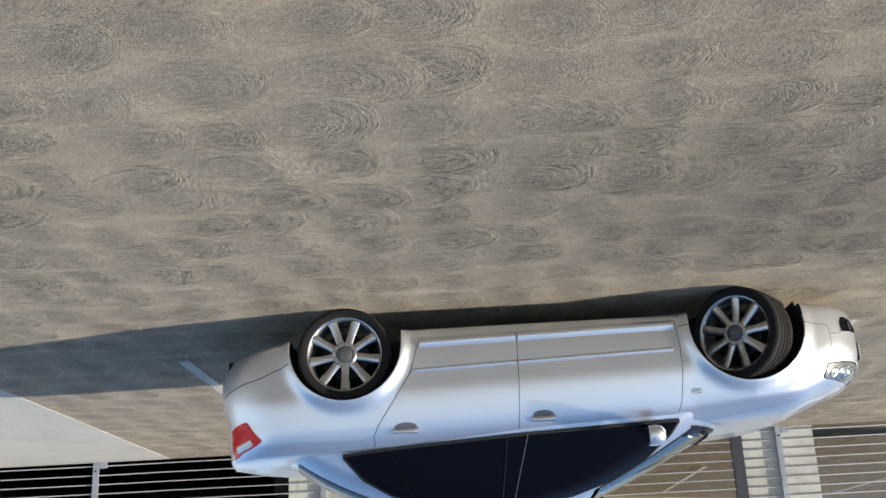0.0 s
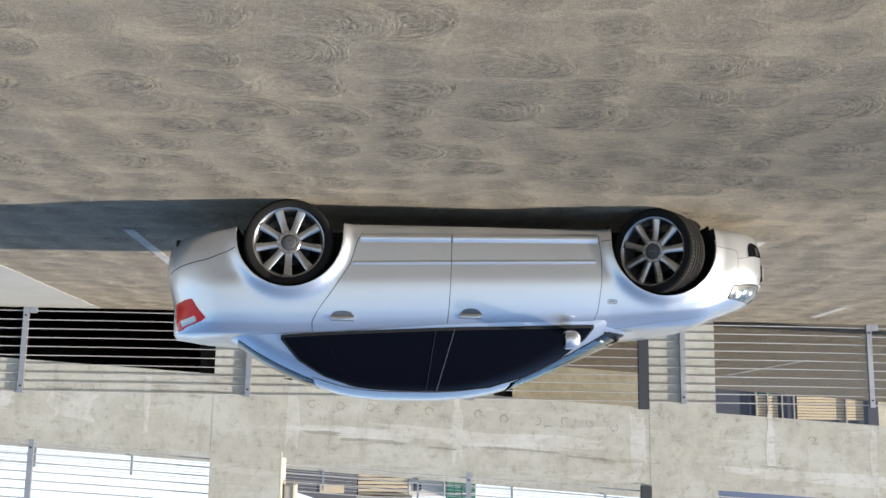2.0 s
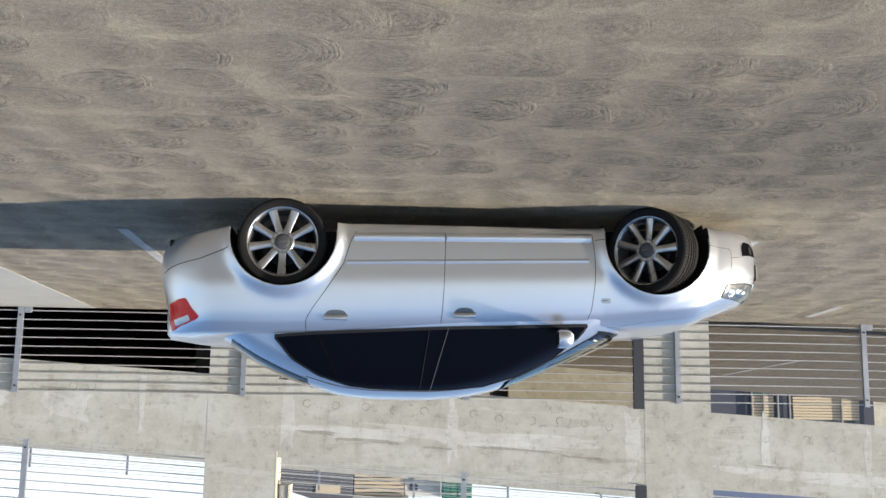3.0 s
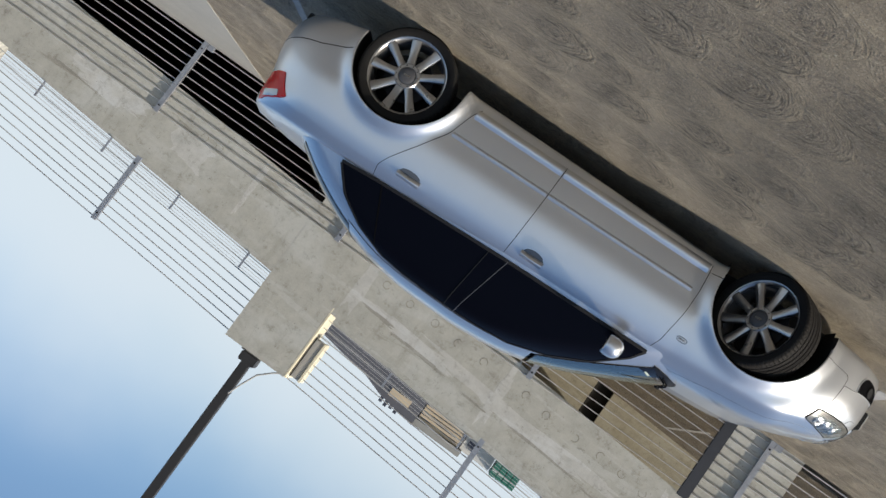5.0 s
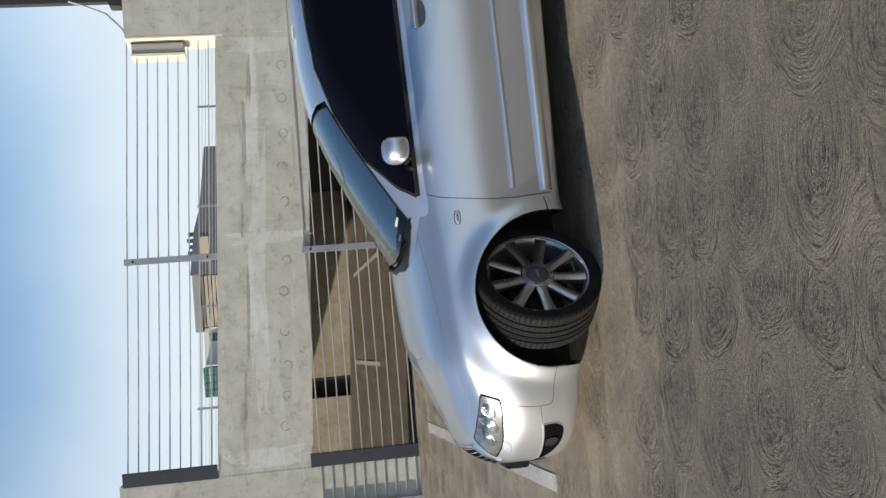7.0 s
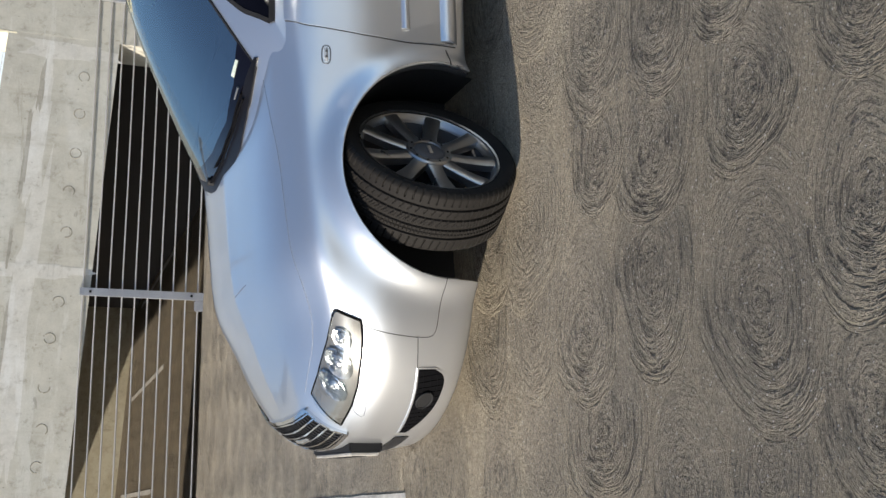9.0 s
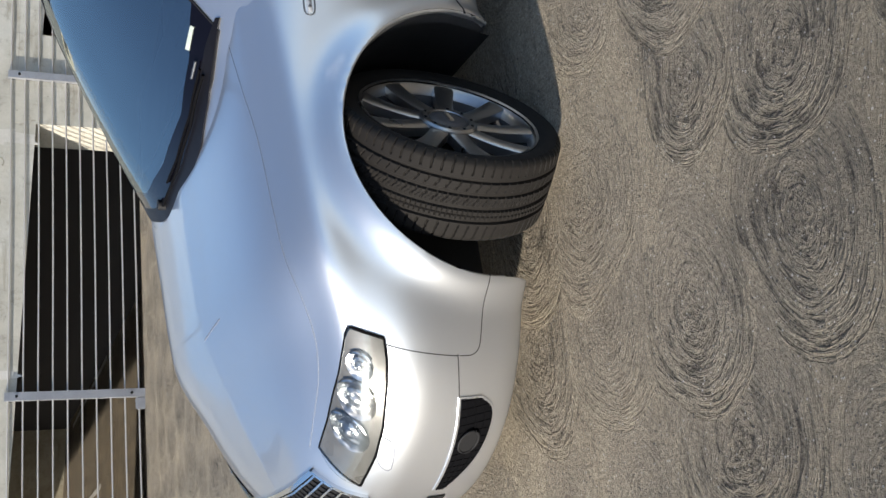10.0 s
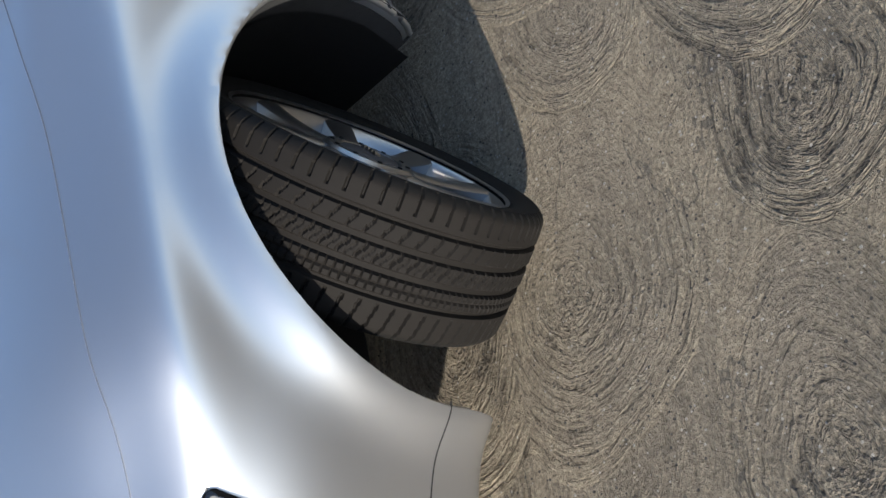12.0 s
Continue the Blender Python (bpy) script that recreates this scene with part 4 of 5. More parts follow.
    part("quarter_window", ruled(piece(BELT, 1.068, 1.362), piece(WIN_TOP, 0.905, 1.362), 24, 22, CABIN_SKIN, 0.004, 0.01, Y, s), GLASS, rear, "dark tinted quarter glass", smooth=30)
    part("window_bar", ruled([along(BELT, 1.056), along(BELT, 1.067)], [along(WIN_TOP, 0.894), along(WIN_TOP, 0.904)], 3, 16, CABIN_SKIN, 0.006, 0.01, Y, s), COWL, rear)
    for x0, x1, mat in ((0.256, 0.314, BLACK), (0.120, 0.237, CAPGREY)):
        part("pillar_edge", ribbon([along(BELT, x0), along(WIN_TOP, x1)], 0.005, CABIN_SKIN, 0.009, 20, Y, s), mat, rear)
    part("belt_trim", ribbon(shift(BELT, 0, 0.001), 0.020, CABIN_SKIN, 0.009, 60, Y, s), BLACK, car, "black belt moulding")
    part("window_trim", ribbon(WIN_TOP, 0.016, CABIN_SKIN, 0.007, 80, Y, s), BLACK, car, "black window seal")
    # roof gutter strip
    part("roof_strip", ribbon([(-0.45, -0.52, 1.24), (-0.2, -0.52, 1.33), (0.1, -0.52, 1.375), (0.5, -0.52, 1.39), (0.85, -0.52, 1.36), (1.15, -0.52, 1.27)], 0.010, CABIN_SKIN, 0.002, 60, None, s), DARKGAP, car)
    # front wing to bumper, and rear bumper seams
    part("seam", ribbon(eased([(-1.934, -0.796, 0.548), (-1.948, -0.80, 0.50), (-1.959, -0.80, 0.44), (-1.966, -0.79, 0.345), (-1.964, -0.79, 0.282), (-1.90, -0.81, 0.278), (-1.768, -0.89, 0.272)]), 0.0022, BODY_SKIN, 0.001, 60, None, s), DARKGAP, car)
    part("seam", ribbon([(-1.969, -0.81, 0.345), (-2.022, -0.775, 0.335), (-2.08, -0.73, 0.322)], 0.0022, BODY_SKIN, 0.001, 20, None, s), DARKGAP, car)
    part("panel_edge", ribbon([(-1.969, -0.81, 0.3415), (-2.022, -0.775, 0.3315), (-2.08, -0.73, 0.3185)], 0.004, BODY_SKIN, 0.0022, 20, None, s), SILVER, car)
    part("seam", ribbon([(2.20, -0.5, 0.52), (2.15, -0.72, 0.482), (1.926, -0.85, 0.445), (1.699, -0.88, 0.371)], 0.006, BODY_SKIN, 0.001, 40, None, s), DARKGAP, car)
    part("seam", ribbon([(-0.935, -0.9, 0.255), (-1.005, -0.9, 0.250)], 0.005, BODY_SKIN, 0.001, 10, Y, s), DARKGAP, car)
    # headlight
    up = [(-1.893, -0.80, 0.655), (-1.931, -0.75, 0.650), (-1.987, -0.69, 0.650), (-2.035, -0.62, 0.648), (-2.085, -0.55, 0.645), (-2.142, -0.445, 0.640)]
    dn = [(-1.938, -0.835, 0.563), (-1.988, -0.79, 0.545), (-2.04, -0.745, 0.535), (-2.127, -0.655, 0.520), (-2.18, -0.56, 0.510), (-2.226, -0.415, 0.503)]
    lamp = part("headlight", ruled(up, dn, 30, 14, BODY_SKIN, 0.002, 0.004, None, s), LAMPGLASS, car, "clear headlight with chrome bowls in a black rim", smooth=40)
    tip = Vector(up[0]).lerp(Vector(dn[0]), 0.06)
    outer = eased([dn[0], Vector(dn[0]).lerp(tip, 0.72), tip, Vector(up[0]).lerp(Vector(up[1]), 0.5)])
    for line, wide in ((outer, 0.008), ([Vector(up[0]).lerp(Vector(up[1]), 0.45)] + up[1:], 0.004), (dn, 0.007), ([up[-1], dn[-1]], 0.006)):
        part("headlight_rim", ribbon(line, wide, BODY_SKIN, 0.005, 40, None, s), COWL, lamp)
    a0, b0 = resample(up, 81), resample(dn, 81)
    for centre, reach, q, tall in ((0.21, 0.085, 0.42, 0.30), (0.42, 0.12, 0.45, 0.40), (0.66, 0.12, 0.45, 0.40)):
        bowl = lamp_bowl(a0, b0, centre, reach, q, tall, s)
        bowl = part("reflector", bowl, FACETS, lamp, "bright chrome lamp bowl", smooth=20)
        for f in (0.55, 0.95):
            crown = [lamp_place(a0, b0, centre - reach * f * math.cos(a), q + tall * f * math.sin(a), 0.009, s) for a in np.linspace(-0.9, 0.9, 6)]
            part("bulb_shield", tube(bmesh.new(), crown, 0.0045, 6), CHROME, bowl, smooth=30)
    glass = part("lamp_lens", ruled(up, dn, 30, 14, BODY_SKIN, 0.004, 0.001, None, s, inset=0.03, ridge=0.013), LENS, lamp, "clear outer lens", smooth=60)
    glass.visible_shadow = False
    wl = [(-2.141, -0.62, 0.512), (-2.163, -0.582, 0.512), (-2.198, -0.530, 0.497)]
    wr = [(-2.160, -0.618, 0.480), (-2.184, -0.583, 0.464), (-2.224, -0.512, 0.455)]
    cover = part("washer_cover", ruled(wl, wr, 14, 8, BODY_SKIN, 0.0015, 0.003, None, s), SILVER, car, smooth=40)
    part("cover_gap", ribbon(eased(wl + wr[::-1] + wl[:1], 1), 0.0022, BODY_SKIN, 0.0018, 50, None, s), HAIRLINE, cover)
    # fog opening in the lower bumper
    fu = [(-2.075, -0.74, 0.322), (-2.14, -0.67, 0.309), (-2.225, -0.54, 0.297), (-2.28, -0.42, 0.290)]
    fd = eased([(-2.080, -0.742, 0.250), (-2.10, -0.72, 0.205), (-2.14, -0.68, 0.190), (-2.21, -0.57, 0.200), (-2.28, -0.42, 0.255)])
    fog = part("fog_grille", ruled(fu, fd, 24, 12, BODY_SKIN, 0.003, 0.004, None, s), COWL, car, "black lower bumper grille", smooth=40)
    for k in range(14):
        t = (k + 0.5) / 14
        part("grille_rib", ribbon([resample(fu, 29)[int(t * 28)].lerp(resample(fd, 29)[int(t * 28)], q) for q in (0.05, 0.92)], 0.004, BODY_SKIN, 0.005, 8, None, s), COWL, fog)
    for q in (0.25, 0.5, 0.75):
        part("grille_rib", ribbon([a.lerp(b, q) for a, b in zip(resample(fu, 12), resample(fd, 12))], 0.003, BODY_SKIN, 0.005, 30, None, s), COWL, fog)
    for line in (fu, fd, [fu[0], fd[0]]):
        part("grille_edge", ribbon(line, 0.006, BODY_SKIN, 0.004, 30, None, s), SILVER, fog)
    p, nor = on_skin(Vector((-2.165, -0.62, 0.262)), BODY_SKIN)
    u = nor.cross(Vector((0, 0, 1))).normalized()
    v = nor.cross(u)
    ring = [p + nor * 0.009 + (u * math.cos(a) * 0.040 + v * math.sin(a) * 0.030) for a in np.linspace(0, 2 * math.pi, 33)]
    ring = [(q.x, q.y * (-s) if s > 0 else q.y, q.z) for q in ring]
    bm = tube(bmesh.new(), ring, 0.0035, 8)
    bm.faces.new([bm.verts.new(q) for q in ring[:-1]])
    part("fog_lamp", bm, BLACK, fog, "round black fog lamp cover", smooth=60)
    # tail lamp
    tl = [(2.19, -0.50, 0.752), (2.15, -0.72, 0.748), (2.085, -0.78, 0.745), (1.95, -0.84, 0.878)]
    tu = [(2.17, -0.50, 0.965), (2.11, -0.70, 0.968), (2.07, -0.76, 0.968), (1.95, -0.83, 0.888)]
    tail = part("tail_light", ruled(tl, tu, 26, 16, BODY_SKIN, 0.005, 0.006, None, s), RED, car, "red tail light with clear insert", smooth=40)
    part("reversing_lens", ruled([(2.17, -0.62, 0.885), (2.10, -0.76, 0.876), (2.05, -0.79, 0.862), (2.025, -0.79, 0.902)], [(2.15, -0.62, 0.95), (2.10, -0.72, 0.95), (2.07, -0.75, 0.945), (2.03, -0.78, 0.908)], 16, 8, BODY_SKIN, 0.009, 0.005, None, s), CLEARLENS, tail, "clear reversing lens", smooth=40)
    # side repeater
    lens = part("side_repeater", ruled([(-1.036, -0.87, 0.688), (-0.986, -0.87, 0.690)], [(-1.036, -0.87, 0.702), (-0.986, -0.87, 0.704)], 12, 6, BODY_SKIN, 0.002, 0.003, Y, s, swell=0.003), CLEARLENS, car, "clear side indicator in a grey ring", smooth=50)
    loop = []
    for a in np.linspace(0, 2 * math.pi, 29):
        q, nor = on_skin(Vector((-1.011 + 0.033 * math.copysign(abs(math.cos(a)) ** 0.7, math.cos(a)), -0.87, 0.696 + 0.0145 * math.copysign(abs(math.sin(a)) ** 0.7, math.sin(a)))), BODY_SKIN, Y)
        loop.append((q.x, q.y * (-s) if s > 0 else q.y, q.z))
    part("repeater_ring", tube(bmesh.new(), loop, 0.0025, 6), CUP, lens, smooth=60)
    for x in (-1.020, -1.000):
        q, nor = on_skin(Vector((x, -0.87, 0.696)), BODY_SKIN, Y)
        part("bulb", tube(bmesh.new(), [(q.x, (q.y - 0.004) * (-s if s > 0 else 1), q.z), (q.x, (q.y - 0.0075) * (-s if s > 0 else 1), q.z)], 0.0045, 8), CAPGREY, lens)

# door mirror
bm = bmesh.new()
bmesh.ops.create_uvsphere(bm, u_segments=28, v_segments=18, radius=1.0)
for v in bm.verts:
    x, y, z = v.co
    sq = lambda a, e: math.copysign(abs(a) ** e, a)
    x = sq(x, 0.8) * 0.075
    if x > 0.035:
        x = 0.035 + 0.15 * (x - 0.035)
    v.co = (x - 0.675, (sq(y, 0.75) * 0.098 + 0.985) * -1, sq(z, 0.8) * 0.064 + 0.990)
mirror = part("door_mirror", bm, SILVER, car, "silver door mirror on a black foot", smooth=60)
part("mirror_glass", block(-0.638, -0.634, -1.065, -0.905, 0.945, 1.035, bevel=0.001), CHROME, mirror)
part("mirror_foot", block(-0.73, -0.66, -0.95, -0.80, 0.905, 0.940, bevel=0.012), BLACK, mirror)

# bonnet, screens, cowl
HOOD_L = [(-1.02, -0.665, 0.9), (-1.16, -0.70, 0.9), (-1.366, -0.735, 0.9), (-1.593, -0.745, 0.9), (-1.74, -0.735, 0.9), (-1.86, -0.69, 0.9), (-1.98, -0.60, 0.9), (-2.08, -0.47, 0.9), (-2.125, -0.40, 0.9)]
HOOD_L = [(x, -spline([-p[0] for p in HOOD_L], [-p[1] for p in HOOD_L], -x), 0.9) for x in np.linspace(-1.02, -2.125, 40)]
HOOD_R = [(p[0], -p[1], p[2]) for p in HOOD_L]
part("bonnet", ruled(HOOD_L, HOOD_R, 70, 60, BODY_SKIN, 0.0007, 0.003, (0, 0, -1)), SILVER, car, "silver bonnet", smooth=40)
for s in (-1, 1):
    part("shut_line", ribbon(HOOD_L, 0.0009, BODY_SKIN, 0.0012, 90, (0, 0, -1), s), HAIRLINE, car)
part("scuff", ribbon([(-1.708, -0.21, 0.9), (-1.715, -0.09, 0.9), (-1.722, 0.0, 0.9)], 0.005, BODY_SKIN, 0.0016, 10, (0, 0, -1)), HAIRLINE, car, "short dull scratch in the paint")
low, top = SCREEN_LOW, SCREEN_TOP
part("windscreen", ruled(low, top, 40, 30, CABIN_SKIN, 0.004, 0.006), SCREEN, car, "blue-tinted windscreen reflecting the sky", smooth=40)
rise = [0.15, 0.115, 0.09, 0.085, 0.09, 0.115, 0.15]
border = [Vector(p).lerp(q, k) for p, q, k in zip(low, resample(top, 7), rise)]
part("screen_border", ruled(low, border, 60, 8, CABIN_SKIN, 0.0052, 0.001), FRIT, car, "glossy black printed border of the glass", smooth=40)
part("screen_seal", ribbon(low, 0.018, CABIN_SKIN, 0.005, 60), BLACK, car)
part("screen_seal", ribbon(top, 0.007, CABIN_SKIN, 0.005, 40), BLACK, car)
for s in (-1, 1):
    part("screen_seal", ribbon([low[0], top[0]], 0.008, CABIN_SKIN, 0.005, 40, None, s), BLACK, car)
low = [(1.70, -0.50, 1.0), (1.735, -0.25, 1.02), (1.74, 0, 1.02), (1.735, 0.25, 1.02), (1.70, 0.50, 1.0)]
top = [(1.14, -0.47, 1.28), (1.12, 0, 1.32), (1.14, 0.47, 1.28)]
part("rear_screen", ruled(low, top, 30, 24, CABIN_SKIN, 0.004, 0.006), GLASS, car, "dark tinted rear window", smooth=40)
cowl_front = [(-0.985, -0.698, 0.895), (-1.048, -0.615, 0.885), (-1.134, -0.503, 0.875), (-1.20, -0.34, 0.87), (-1.23, -0.16, 0.87), (-1.235, 0, 0.87)]
cowl_back = [(-0.98, -0.688, 0.905), (-1.03, -0.602, 0.92), (-1.095, -0.495, 0.915), (-1.16, -0.33, 0.91), (-1.185, -0.158, 0.907), (-1.192, 0, 0.907)]
for s in (-1, 1):
    part("cowl", ruled(cowl_front, cowl_back, 40, 8, CABIN_SKIN, 0.006, 0.008, None, s), SCUTTLE, car, "black plastic scuttle and screen edge", smooth=40)


def above_screen(pts, up):
    out = []
    for p in resample(pts, 24):
        q, nor = on_skin(p, CABIN_SKIN)
        out.append(tuple(q + nor * up))
    return out


wiper = part("wiper", tube(bmesh.new(), above_screen([(-1.085, -0.55, 0.91), (-1.15, -0.36, 0.905), (-1.185, -0.10, 0.90), (-1.195, 0.20, 0.90)], 0.014), 0.005, 8), COWL, car, "black wiper arm and blade", smooth=50)
part("wiper_blade", tube(bmesh.new(), above_screen([(-1.065, -0.545, 0.92), (-1.13, -0.38, 0.915), (-1.165, -0.14, 0.912), (-1.17, 0.05, 0.91)], 0.010), 0.004, 6), COWL, wiper, smooth=50)
part("wiper_tip", tube(bmesh.new(), above_screen([(-1.045, -0.555, 0.93), (-1.07, -0.50, 0.93)], 0.016), 0.004, 8), CUP, wiper, smooth=50)
part("wiper_pivot", tube(bmesh.new(), [(-1.19, 0.22, 0.87), (-1.19, 0.22, 0.925)], 0.018, 12), BLACK, wiper, smooth=50)
part("windscreen_sticker", ruled([(-0.963, -0.603, 0.959), (-1.000, -0.533, 0.961)], [(-0.972, -0.611, 0.952), (-1.010, -0.545, 0.952)], 6, 4, CABIN_SKIN, 0.008, 0.002), PAPER, car, "small pale paper sticker")
# what shows through the windscreen
part("dashboard", block(-1.02, -0.62, -0.57, 0.57, 0.80, 0.925, bevel=0.035), DASH, cabin, "grey moulded dashboard", smooth=50)
hood_bm = bmesh.new()
box(hood_bm, -0.82, -0.60, -0.50, -0.18, 0.86, 0.965, bevel=0.035)
part("instrument_hood", hood_bm, DASH, cabin, smooth=50)
turn = Matrix.Rotation(radians(-62), 3, "Y")
ring = [turn @ Vector((0.18 * math.cos(a), 0.18 * math.sin(a), 0)) + Vector((-0.50, -0.34, 0.96)) for a in np.linspace(0, 2 * math.pi, 41)]
part("steering_wheel", tube(bmesh.new(), [tuple(p) for p in ring], 0.015, 10), LINING, cabin, "dark steering wheel", smooth=60)
for y in (-0.34, 0.34):
    bm = bmesh.new()
    box(bm, -0.10, 0.02, y - 0.24, y + 0.24, 0.80, 1.16, bevel=0.05)
    box(bm, 0.00, 0.09, y - 0.13, y + 0.13, 1.15, 1.27, bevel=0.035)
    for v in bm.verts:
        v.co.x += 0.25 * (v.co.z - 0.80)
    part("seat", bm, DASH, cabin, "grey cloth front seat with a headrest", smooth=50)
part("rear_view_mirror", block(-0.475, -0.445, -0.09, 0.13, 1.185, 1.245, bevel=0.012), PAPER, cabin, "rear-view mirror", smooth=50)

# radiator grille
gu = [(-2.185, -0.335, 0.618), (-2.21, -0.15, 0.625), (-2.215, 0, 0.627), (-2.21, 0.15, 0.625), (-2.185, 0.335, 0.618)]
gd = [(-2.27, -0.375, 0.475), (-2.30, -0.15, 0.468), (-2.305, 0, 0.466), (-2.30, 0.15, 0.468), (-2.27, 0.375, 0.475)]
grille = part("radiator_grille", ruled(gu, gd, 40, 14, BODY_SKIN, 0.002, 0.004), BLACK, car, "black radiator grille with chrome bars", smooth=40)
for k in range(6):
    t = (k + 0.5) / 6
    line = [Vector(a).lerp(Vector(b), t) for a, b in zip(gu, gd)]
    part("grille_bar", ribbon(line, 0.006, BODY_SKIN, 0.011, 40), CHROME, grille)
for k in range(24):
    t = (k + 0.5) / 24
    a, b = resample(gu, 49)[int(t * 48)], resample(gd, 49)[int(t * 48)]
    part("grille_rib", ribbon([a, b], 0.004, BODY_SKIN, 0.007, 10), BLACK, grille)
for line in (gu, gd, [gu[0], gd[0]], [gu[-1], gd[-1]]):
    part("grille_frame", ribbon(line, 0.014, BODY_SKIN, 0.010, 30), CHROME, grille)
part("emblem", tube(bmesh.new(), [(-2.272, -0.11, 0.545), (-2.285, 0, 0.545), (-2.272, 0.11, 0.545)], 0.016, 10), CHROME, grille, "plain chrome emblem", smooth=60)
plate = part("number_plate", block(-2.350, -2.338, -0.26, 0.26, 0.315, 0.425, bevel=0.003), LINE, car, "pale number plate in a black holder")
part("plate_holder", block(-2.3375, -2.29, -0.275, 0.275, 0.305, 0.435, bevel=0.006), BLACK, plate)
for k in range(6):
    part("plate_mark", block(-2.353, -2.3505, -0.19 + k * 0.065, -0.155 + k * 0.065, 0.345, 0.40), BLACK, plate)
lowin = [(-2.26, -0.36, 0.262), (-2.285, 0, 0.262), (-2.26, 0.36, 0.262)]
part("lower_intake", ribbon(lowin, 0.055, BODY_SKIN, 0.004, 40), BLACK, car, "black lower air intake")
for y in (-0.52, 0.52):
    part("exhaust_pipe", tube(bmesh.new(), [(1.95, y, 0.300), (2.18, y, 0.300)], 0.034, 16), BLACK, car, "dark exhaust tailpipe", smooth=50)
part("underside", block(-1.95, 1.70, -0.49, 0.49, 0.17, 0.30), BLACK, car, "dark underbody")
# unseen low pan, added to darken the ground under the car
part("floor_pan", block(-0.92, 0.86, -0.72, 0.72, 0.135, 0.24, bevel=0.03), BLACK, car, "dark floor pan between the wheels")


# ---- car: wheels ----
R_TYRE, R_RIM, HALF = 0.322, 0.250, 0.116


def tyre_mesh():
    """Carcass and tread in one skin: four long grooves, slotted shoulders and siped ribs."""
    pitches, per = 74, 12
    n = pitches * per
    ys = np.concatenate([[-0.098, -0.110, -0.1165, -0.1175, -0.115], np.linspace(-0.111, 0.111, 57), [0.115, 0.1175, 0.1165, 0.110, 0.098]])
    base = []
    for y in ys:
        a = abs(y)
        if len(base) < 4 or len(base) >= len(ys) - 4:
            k = len(base) if len(base) < 4 else len(ys) - 1 - len(base)
            base.append((0.248, 0.262, 0.285, 0.301)[k])
        else:
            base.append(R_TYRE - 0.004 * (a / 0.1) ** 2 - 0.012 * max(0, (a - 0.098) / 0.018) ** 2)
    verts = np.zeros((n, len(ys), 3))
    for i in range(n):
        th = 2 * math.pi * i / n
        ph = i / per
        for j, y in enumerate(ys):
            r = base[j]
            if 4 <= j < len(ys) - 4:
                cut = 0.0
                for g in (-0.062, -0.024, 0.016, 0.054):
                    if abs(y - g) < 0.0042:
                        cut = 0.0075
                if not cut:
                    if y < -0.066:
                        f = (ph + 0.10 * math.sin((y + 0.066) * 30)) % 1.0
                        cut = 0.006 if f < 0.16 and y < -0.078 else 0.0
                    elif y < -0.028:
                        f = (ph * 1.0 + (y + 0.043) * 14 + 0.05 * math.sin((y + 0.043) * 260)) % 1.0
                        cut = 0.0042 if f < 0.11 else 0.0
                    elif y < 0.012:
                        f = (ph + 0.20 * math.sin((y + 0.004) * 150)) % 1.0
                        cut = 0.0045 if f < 0.15 else (0.0025 if 0.5 < f < 0.60 else 0.0)
                    elif y < 0.050:
                        f = (2 * ph + (y - 0.035) * 10) % 1.0
                        cut = 0.0045 if f < 0.20 else 0.0
                        if abs(y - 0.035) < 0.0022:
                            cut = 0.004
                    else:
                        f = (ph + (y - 0.06) * 6) % 1.0
                        cut = 0.006 if f < 0.16 and y > 0.066 else 0.0
                r -= cut
            verts[i, j] = (r * math.cos(th), y, r * math.sin(th))
    m = len(ys)
    faces = [(i * m + j, i * m + j + 1, ((i + 1) % n) * m + j + 1, ((i + 1) % n) * m + j) for i in range(n) for j in range(m - 1)]
    me = bpy.data.meshes.new("tyre")
    me.from_pydata(verts.reshape(-1, 3).tolist(), [], faces)
    me.polygons.foreach_set("use_smooth", [True] * len(me.polygons))
    me.set_sharp_from_angle(angle=radians(28))
    me.materials.append(TYRE)
    me.materials.append(TYRE_SIDE)
    for p in me.polygons:
        j = p.index % (m - 1)
        if j < 6 or j > m - 8:
            p.material_index = 1
    me.update()
    return me


def revolve(profile, n=64):
    """A closed turn of (radius, y) points about the y axis."""
    bm = bmesh.new()
    rings = [[bm.verts.new((r * math.cos(2 * math.pi * k / n), y, r * math.sin(2 * math.pi * k / n))) for k in range(n)] for r, y in profile]
    for a, b in zip(rings, rings[1:]):
        for k in range(n):
            bm.faces.new((a[k], a[(k + 1) % n], b[(k + 1) % n], b[k]))
    bmesh.ops.recalc_face_normals(bm, faces=bm.faces)
    return bm


def spoke(angle):
    """One straight tapered spoke, ridged in the middle, from the hub to the rim."""
    bm = bmesh.new()
    rows = []
    for t in np.linspace(0, 1, 8):
        r = 0.062 + (0.240 - 0.062) * t
        w = 0.0275 - 0.0040 * math.sin(math.pi * min(t * 1.2, 1)) + 0.002 * t
        y = -0.088 + 0.006 * math.sin(math.pi * t) - 0.010 * t
        row = []
        for u, dy in ((-1.0, 0.030), (-1.0, 0.004), (-0.80, 0.0), (0.0, -0.0015), (0.80, 0.0), (1.0, 0.004), (1.0, 0.030)):
            row.append(bm.verts.new((u * w, y + dy, r)))
        rows.append(row)
    for a, b in zip(rows, rows[1:]):
        for k in range(6):
            bm.faces.new((a[k], a[k + 1], b[k + 1], b[k]))
    bmesh.ops.rotate(bm, verts=bm.verts, cent=(0, 0, 0), matrix=Matrix.Rotation(angle, 3, "Y"))
    bmesh.ops.recalc_face_normals(bm, faces=bm.faces)
    return bm


TYRE_DATA = tyre_mesh()


